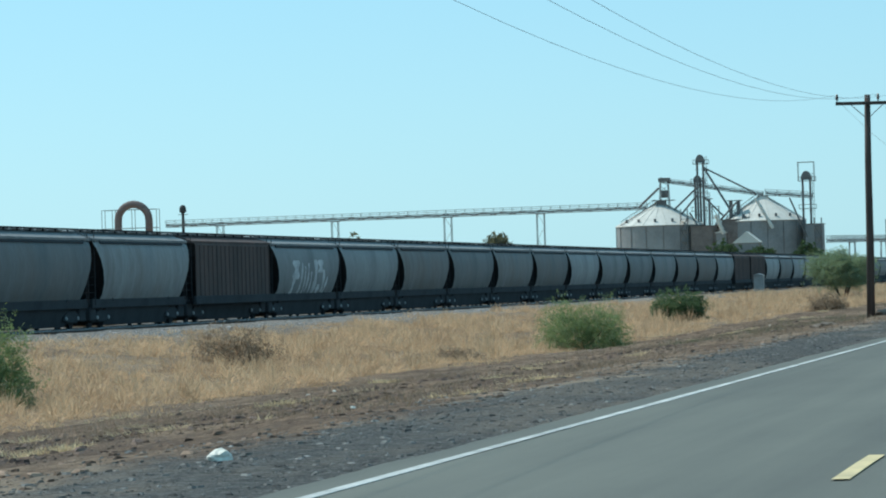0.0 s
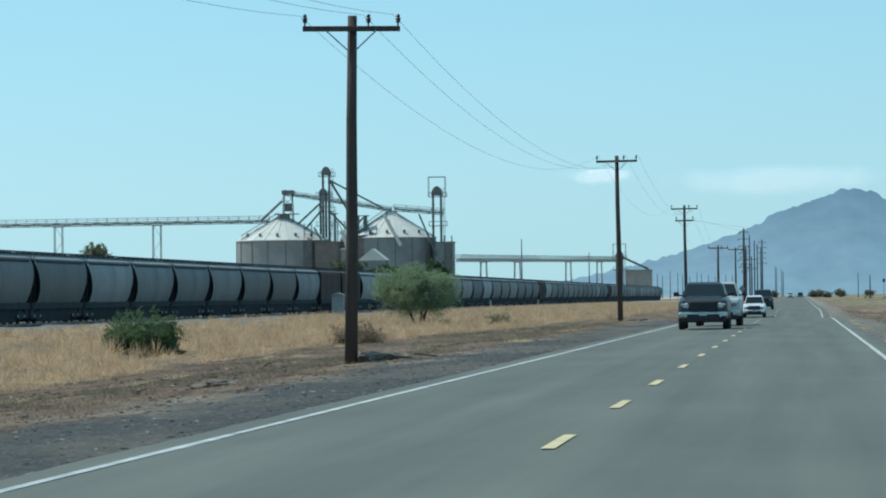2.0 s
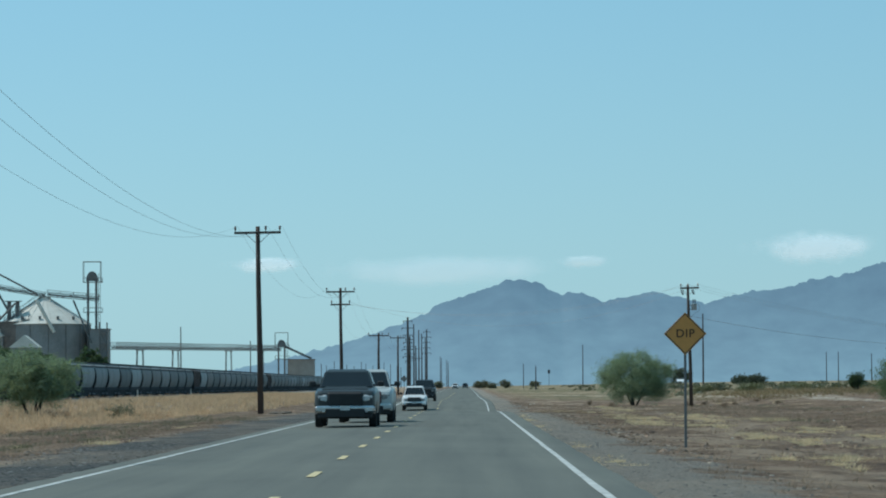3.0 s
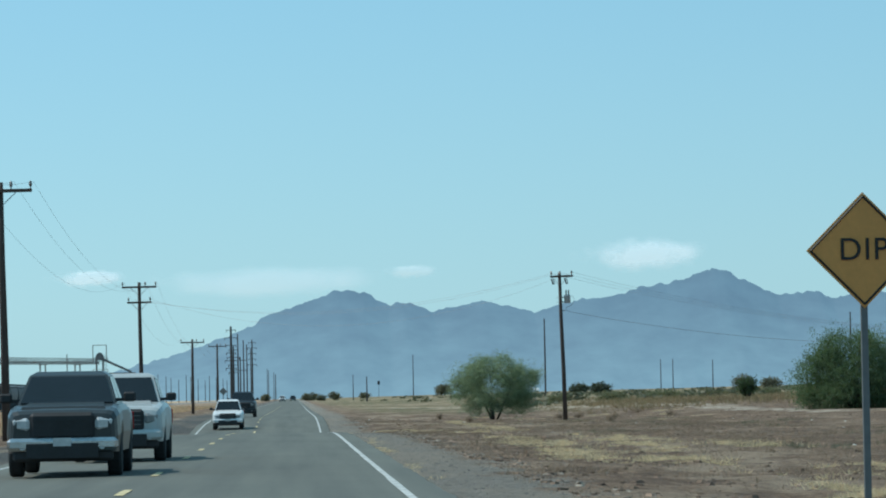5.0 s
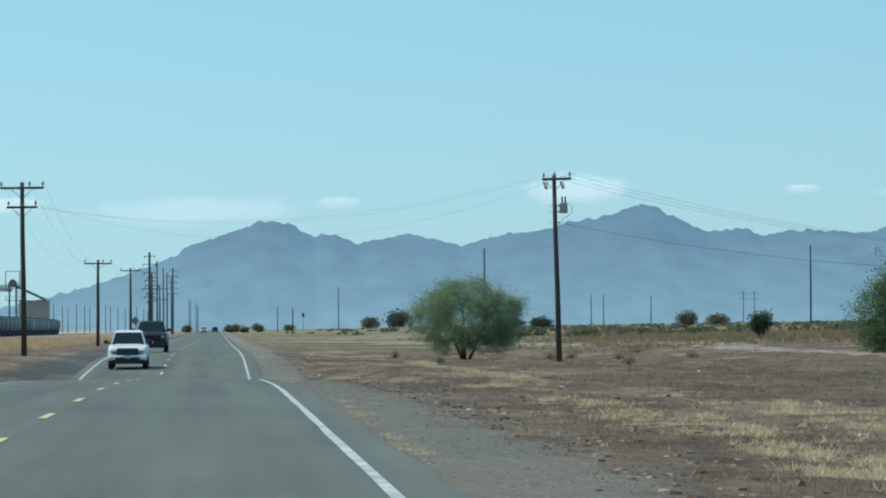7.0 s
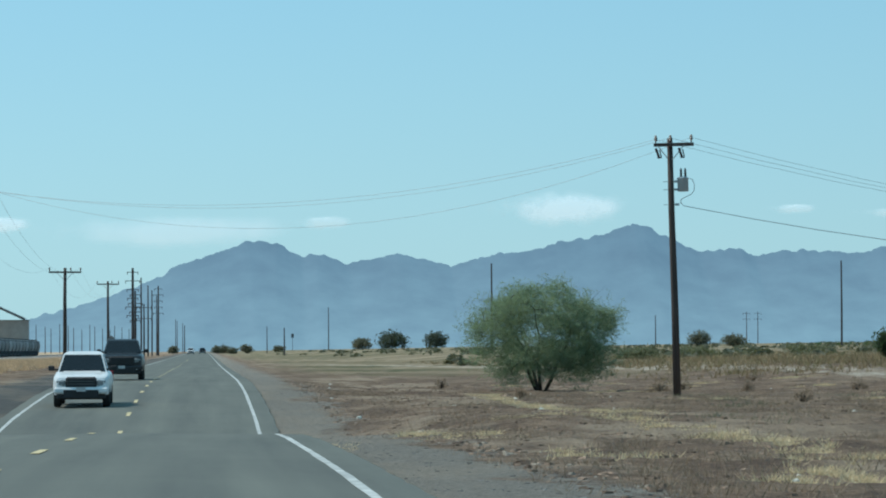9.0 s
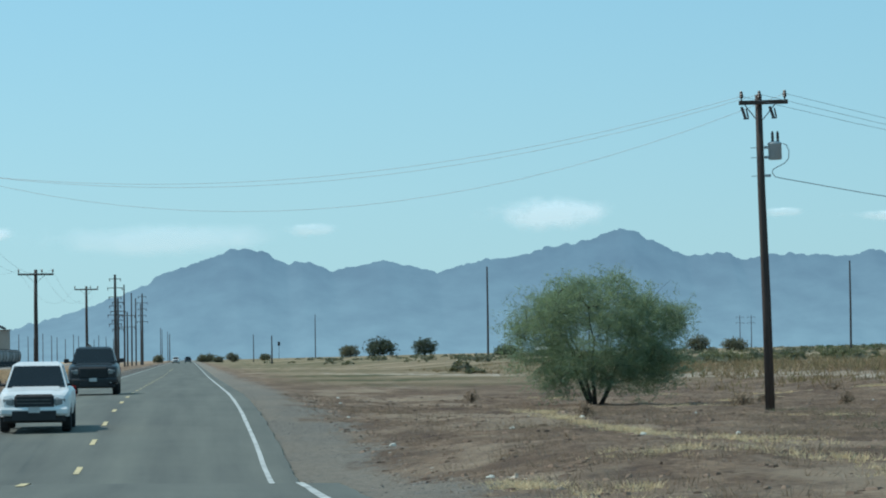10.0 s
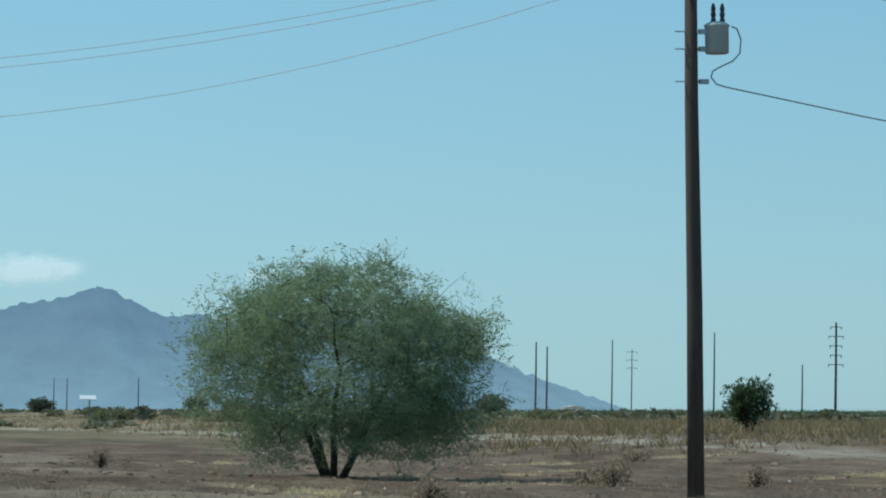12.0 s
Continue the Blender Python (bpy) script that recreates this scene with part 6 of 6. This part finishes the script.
    for sx in (-1, 1):
        for y in (fw, rw):
            bm = bmesh.new()
            xo = sx * (hw - 0.13)
            rim = [(wr * 0.55, -0.11), (wr * 0.93, -0.12), (wr, -0.08), (wr, 0.08), (wr * 0.93, 0.12), (wr * 0.55, 0.11)]
            lathe(bm, rim, 20)
            bmesh.ops.transform(bm, matrix=Matrix.Translation((xo, y, wr)) @ Matrix.Rotation(math.pi / 2, 4, "Y"), verts=bm.verts)
            w_ = part("wheel", bm, M["rubber"], v, "black tyre")
            bm = bmesh.new()
            tube(bm, (xo - sx * 0.02, y, wr), (xo + sx * 0.09, y, wr), wr * 0.58, wr * 0.5, 14)
            part("rim", bm, M["chrome"], w_, "dull alloy rim")
    return v


def on_road(x, y, turn=0.0):
    g = (road_z(y + 1.5) - road_z(y - 1.5)) / 3
    return pose(x, y, road_z(y) - 0.012 * abs(x - ROAD_C) + 0.022, math.degrees(math.atan(g)), 0, turn)


vehicle("pickup_truck", on_road(-3.85, 193), "paint_grey", "dark grey pickup truck with a bright chrome bumper", 1.94, 5.7, 1.81, 1.1)
vehicle("pickup_truck", on_road(-3.6, 207), "paint_silver", "silver pickup truck following the dark grey pickup", 1.94, 5.6, 1.86, 1.1)
vehicle("pickup_truck", on_road(-3.95, 351), "paint_white", "white pickup truck with a dark grille", 1.85, 5.2, 1.78, 0.8)
vehicle("pickup_truck", on_road(-3.75, 401), "paint_black", "black pickup truck behind the white pickup", 1.98, 5.7, 1.90, 1.1)
vehicle("station_wagon", on_road(-3.6, 1240), "paint_white", "white wagon far down the road", 1.9, 4.8, 1.8, 2.1)
vehicle("station_wagon", on_road(-0.4, 1330, 180), "paint_black", "black wagon far down the road", 1.9, 4.8, 1.85, 2.1)


# ---- signs and small things ----
M["sign_yellow"] = surface("faded yellow sign sheet", (0.66, 0.29, 0.08), (0.53, 0.235, 0.065), 2, 20, 0.45, 0, 0.05)
M["sign_black"] = surface("black sign print", (0.02, 0.02, 0.02), (0.015, 0.015, 0.015), 3, 20, 0.5, 0, 0)
M["sign_back"] = surface("dull aluminium sign back", (0.30, 0.27, 0.25), (0.2, 0.18, 0.17), 2, 14, 0.5, 0.5, 0.1)


def diamond(bm, half, y0, y1, z):
    a = [bm.verts.new((half * math.cos(k * math.pi / 2), y0, z + half * math.sin(k * math.pi / 2))) for k in range(4)]
    b = [bm.verts.new((v.co.x, y1, v.co.z)) for v in a]
    bm.faces.new(a)
    bm.faces.new(b[::-1])
    for k in range(4):
        bm.faces.new((a[k], b[k], b[(k + 1) % 4], a[(k + 1) % 4]))
    bmesh.ops.recalc_face_normals(bm, faces=bm.faces)


def warning_sign(x, y, centre, words, label, turn=0, half=0.475):
    zb = ground_z(x, y)
    s = thing("road_sign", pose(x, y, zb, 0, 0, turn), label, "sign", "road signs")
    c = centre - zb
    bm = bmesh.new()
    box(bm, (0, 0.04, c / 2 - 0.1), (0.055, 0.035, c + 0.5))
    part("post", bm, M["plant_steel"], s, "thin steel channel post")
    bm = bmesh.new()
    diamond(bm, half, 0.0, 0.012, c)
    bd = part("sign_board", bm, [M["sign_yellow"]], s, "faded yellow diamond board")
    bm = bmesh.new()
    for k in range(4):
        p, q = k * math.pi / 2, (k + 1) * math.pi / 2
        r1 = half * 0.93
        tube(bm, (r1 * math.cos(p), -0.004, c + r1 * math.sin(p)), (r1 * math.cos(q), -0.004, c + r1 * math.sin(q)), 0.009, seg=4)
    part("border", bm, M["sign_black"], bd)
    bm = bmesh.new()
    diamond(bm, half * 0.995, 0.014, 0.018, c)
    part("back_sheet", bm, M["sign_back"], bd)
    if words:
        cu = bpy.data.curves.new("letters", "FONT")
        cu.body, cu.size, cu.align_x, cu.align_y, cu.extrude, cu.space_character = words, 0.26, "CENTER", "CENTER", 0.003, 1.1
        ob = bpy.data.objects.new("letters", cu)
        me = bpy.data.meshes.new_from_object(ob)
        bpy.data.objects.remove(ob)
        me.transform(Matrix.Translation((0, -0.006, c)) @ Matrix.Rotation(math.pi / 2, 4, "X"))
        me.materials.append(M["sign_black"])
        new("letters", me).parent = bd
    return s


warning_sign(4.75, 157.8, 2.40, "DIP", "faded yellow diamond road sign with black letters", 3)
warning_sign(-8.3, 560, 2.2, "", "diamond road sign seen from behind on a thin post", 180)
ms = thing("delineator_sign", pose(26.3, 526, ground_z(26.3, 526)), "white tilted panel on a thin post in scrub", "sign")
bm = bmesh.new()
box(bm, (0, 0, 1.88), (1.0, 0.55, 0.06), Matrix.Rotation(0.5, 4, "X"), bevel=0.015)
part("panel", bm, M["paint_white"], ms)
bm = bmesh.new()
box(bm, (0.1, 0.05, 0.85), (0.07, 0.06, 1.8))
part("post", bm, M["plant_steel"], ms)

# trackside relay cabinet and marker posts
cb = thing("relay_cabinet", pose(-37.5, 345, ground_z(-37.5, 345)), "grey steel trackside relay cabinet", "cabinet")
bm = bmesh.new()
box(bm, (0, 0, 0.85), (0.9, 1.1, 1.6), bevel=0.03)
part("body", bm, M["bin_wall"], cb)
bm = bmesh.new()
extrude_y(bm, [(-0.55, 1.65), (0, 1.85), (0.55, 1.65)], -0.65, 0.65)
part("roof", bm, M["bin_wall"], cb)
bm = bmesh.new()
box(bm, (0, 0, 0.0), (1.1, 1.3, 0.2))
part("plinth", bm, M["ballast"], cb)
for x, y, h in ((-40, 520, 1.1), (-40.3, 610, 1.1)):
    mp_ = thing("marker_post", pose(x, y, ground_z(x, y) - 0.1), "short pale marker post beside the track", "post", "marker posts")
    bm = bmesh.new()
    box(bm, (0, 0, h / 2), (0.12, 0.12, h), bevel=0.015)
    part("post", bm, M["bin_roof"], mp_)

# spray-paint on one car: strokes with no meaning
M["spray_white"] = surface("thin white spray paint", (0.62, 0.63, 0.63), (0.35, 0.36, 0.37), 1.2, 9, 0.7, 0, 0)


def bulge(z):
    return float(np.interp(z, (1.12, 1.45, 1.95, 2.5, 3.0, 3.45), (1.16, 1.36, 1.52, 1.60, 1.58, 1.48))) + 0.014


STROKES = ((-3.0, 2.0, 3.0, 0.9, 0.0), (-3.4, 1.2, 2.1, 0.35, 0.1), (-1.7, 1.25, 2.85, 0.22, 0.15), (-0.9, 1.25, 2.7, 0.16, -0.1), (-0.2, 1.3, 2.85, 0.2, 0.1), (0.55, 1.25, 2.4, 0.16, -0.1),
           (1.6, 1.25, 3.05, 0.45, 0.0), (2.75, 2.35, 3.05, 0.75, 0.0), (3.6, 1.3, 2.5, 0.32, -0.2), (4.3, 1.25, 2.1, 0.26, 0.25), (2.6, 1.25, 1.7, 0.5, 0.0))
for k, (y, z0, z1, w_, slant) in enumerate(STROKES):
    bm = bmesh.new()
    vs_ = []
    for i in range(8):
        zz = z0 + (z1 - z0) * i / 7
        wl_ = w_ * (0.75 + 0.3 * math.sin(i * 1.3 + k))
        yc = y + slant * (i / 7 - 0.5)
        vs_.append((bm.verts.new((bulge(zz), yc - wl_, zz)), bm.verts.new((bulge(zz), yc + wl_ * 0.8, zz))))
    for (p, q), (r_, s_) in zip(vs_, vs_[1:]):
        bm.faces.new((p, q, s_, r_))
    part("spray_stroke", bm, M["spray_white"], graffiti_car, "white spray-paint stroke")

# litter
M["litter"] = surface("dirty white plastic", (0.80, 0.75, 0.65), (0.58, 0.54, 0.46), 8, 40, 0.5, 0, 0.2)


def crumpled(name, x, y, sx, sy, sz, seed, mat, label, category, group=""):
    rng_ = random.Random(seed)
    bm = bmesh.new()
    bmesh.ops.create_icosphere(bm, subdivisions=3, radius=1)
    for v in bm.verts:
        n_ = noise.fractal(v.co * 1.6 + Vector((seed, 0, 0)), 0.7, 2.2, 4)
        v.co *= 1 + 0.28 * n_
        v.co = Vector((v.co.x * sx / 2, v.co.y * sy / 2, max(-0.15, v.co.z) * sz))
    ob = part(name, bm, M[mat])
    ob.matrix_world = pose(x, y, ground_z(x, y) + 0.01, 0, 0, rng_.uniform(0, 360))
    return tagged(ob, label, category, group)


crumpled("plastic_bag", -8.15, 30.1, 0.29, 0.2, 0.085, 3, "litter", "crumpled white plastic bag on the gravel verge", "litter")
lr = random.Random(12)
for k in range(46):
    right = k % 6 > 0
    x, y = (lr.uniform(4, 24), lr.uniform(170, 400)) if right else (lr.uniform(-18, -7.5), lr.uniform(40, 170))
    s_ = lr.uniform(0.04, 0.11)
    crumpled("litter_scrap", x, y, s_ * 1.5, s_, s_ * 0.5, k + 20, "litter", "small crumpled scrap of pale litter on dirt", "litter", "scraps of litter")


# ---- stones and clods ----
def stone_material(name, a, b):
    m, n, l, p = nodes_of(name)
    geo = n.new("ShaderNodeNewGeometry")
    l.new(ramp_node(n, l, geo.outputs["Random Per Island"], [(0.0, a), (0.8, b), (1.0, tuple(min(0.6, 1.5 * c) for c in b))]), p.inputs["Base Color"])
    p.inputs["Roughness"].default_value = 0.95
    p.inputs["Specular IOR Level"].default_value = 0.1
    return m


def scatter_stones(name, count, area, sizes, material, label, seed):
    """Angular stones of eight corners each, sunk a little in the ground."""
    g = random.Random(seed)
    vs, fs = [], []
    for _ in range(count):
        x, y = area(g)
        z = ground_z(x, y)
        s = sizes[0] + (sizes[1] - sizes[0]) * g.random() ** 4
        c0, c1 = math.cos(g.uniform(0, 3)), math.sin(g.uniform(0, 3))
        i = len(vs)
        for sx, sy, sz in ((-1, -1, -0.4), (1, -1, -0.4), (1, 1, -0.4), (-1, 1, -0.4), (-0.6, -0.6, 0.7), (0.6, -0.6, 0.7), (0.6, 0.6, 0.7), (-0.6, 0.6, 0.7)):
            px, py, pz = [q * s * 0.5 * g.uniform(0.6, 1.3) for q in (sx, sy * 0.8, sz * 0.5)]
            vs.append((x + c0 * px - c1 * py, y + c1 * px + c0 * py, z + pz))
        fs += [tuple(i + q for q in f) for f in ((4, 5, 6, 7), (0, 1, 5, 4), (1, 2, 6, 5), (2, 3, 7, 6), (3, 0, 4, 7))]
    return stuff(name, vs, fs, material, label, "stones")


M["clod"] = stone_material("dry dirt clods", (0.085, 0.058, 0.045), (0.25, 0.172, 0.125))
M["ballast_stone"] = stone_material("ballast stones", (0.14, 0.13, 0.12), (0.50, 0.475, 0.44))
M["clod_dark"] = stone_material("dark turned clods", (0.055, 0.04, 0.036), (0.155, 0.11, 0.09))
M["crust"] = stone_material("pale earth crust", (0.17, 0.135, 0.105), (0.30, 0.25, 0.20))
M["gravel"] = stone_material("grey road gravel", (0.05, 0.048, 0.045), (0.20, 0.19, 0.175))
scatter_stones("dirt_clods", 9000, lambda g: (-8.6 - 14 * g.random() ** 1.3, 22 + 200 * g.random() ** 1.8), (0.015, 0.15), M["clod"], "brown clods and stones on the disturbed verge", 1)
scatter_stones("ploughed_clods", 9500, lambda g: (g.triangular(-18.5, -11.2, -14.5), 32 + 130 * g.random() ** 1.5), (0.03, 0.17), M["clod_dark"], "dark turned-up clods in a ploughed strip", 7)
scatter_stones("verge_gravel", 14000, lambda g: (g.uniform(-10.2, -6.2), 18 + 150 * g.random() ** 1.6), (0.014, 0.085), M["gravel"], "loose grey gravel along the asphalt edge", 2)
scatter_stones("field_stones", 19000, lambda g: (3.9 + 30 * g.random() ** 1.5, g.uniform(150, 405)), (0.025, 0.17), M["clod"], "brown stones strewn over the bare dirt field", 3)
scatter_stones("verge_gravel", 6500, lambda g: (g.uniform(2.1, 4.4), 105 + 270 * g.random() ** 1.2), (0.015, 0.06), M["gravel"], "loose grey gravel along the asphalt edge", 4)
scatter_stones("crust_stones", 900, lambda g: (g.gauss(4.45, 0.18), g.uniform(110, 345)), (0.03, 0.14), M["crust"], "pale flat crusts of earth along the graded verge", 6)
scatter_stones("ballast_stones", 6000, lambda g: (g.uniform(-41.6, -34.5), 85 + 260 * g.random() ** 1.5), (0.04, 0.12), M["ballast_stone"], "pale crushed ballast stones beside the track", 5)


# earth thrown up round the foot of a pole, with broken boards in it
M["mound"] = surface("dark dug earth", (0.24, 0.185, 0.145), (0.11, 0.088, 0.07), 2.5, 12, 0.95, bump=0.8)
for mx_, my_, ml_, mw_, mh_, sd_ in ((-10.5, 140.6, 1.5, 1.1, 0.30, 1), (-9.6, 266, 1.6, 1.2, 0.2, 2), (-10.9, 118, 1.2, 0.9, 0.14, 3)):
    bm = bmesh.new()
    bmesh.ops.create_icosphere(bm, subdivisions=4, radius=1)
    for v in bm.verts:
        n_ = noise.fractal(v.co * 2.2 + Vector((sd_ * 3.7, 0, 0)), 0.8, 2.1, 5)
        v.co *= 1 + 0.34 * n_
        v.co = Vector((v.co.x * ml_ / 2, v.co.y * mw_ / 2, max(-0.3, v.co.z) * mh_))
    ob = part("earth_mound", bm, M["mound"])
    ob.matrix_world = pose(mx_, my_, ground_z(mx_, my_), 0, 0, 20 * sd_)
    tagged(ob, "low mound of dark dug earth on the verge", "mound", "earth mounds")
for k, (bx_, by_, bt_) in enumerate(((-9.75, 140.0, 35), (-9.4, 141.2, -20), (-10.0, 139.3, 80))):
    bm = bmesh.new()
    box(bm, (0, 0, 0.03), (0.6, 0.10, 0.035), bevel=0.006)
    ob = part("broken_board", bm, M["pole"])
    ob.matrix_world = pose(bx_, by_, ground_z(bx_, by_) + 0.02, 0, 6, bt_)
    tagged(ob, "dark broken wooden board lying on dug earth", "board", "broken boards")

# a dark signal head on a thin mast, far off beside the road
sg = thing("signal_mast", pose(53.7, 2445, ground_z(53.7, 2445)), "dark signal head on a thin mast far off", "signal")
bm = bmesh.new()
tube(bm, (0, 0, -0.3), (0, 0, 9.0), 0.13, 0.10, 8)
part("mast", bm, M["dark_steel"], sg)
bm = bmesh.new()
box(bm, (0, -0.2, 9.3), (1.5, 0.6, 2.4), bevel=0.15)
part("signal_head", bm, M["dark_steel"], sg, "dark boxed signal head")
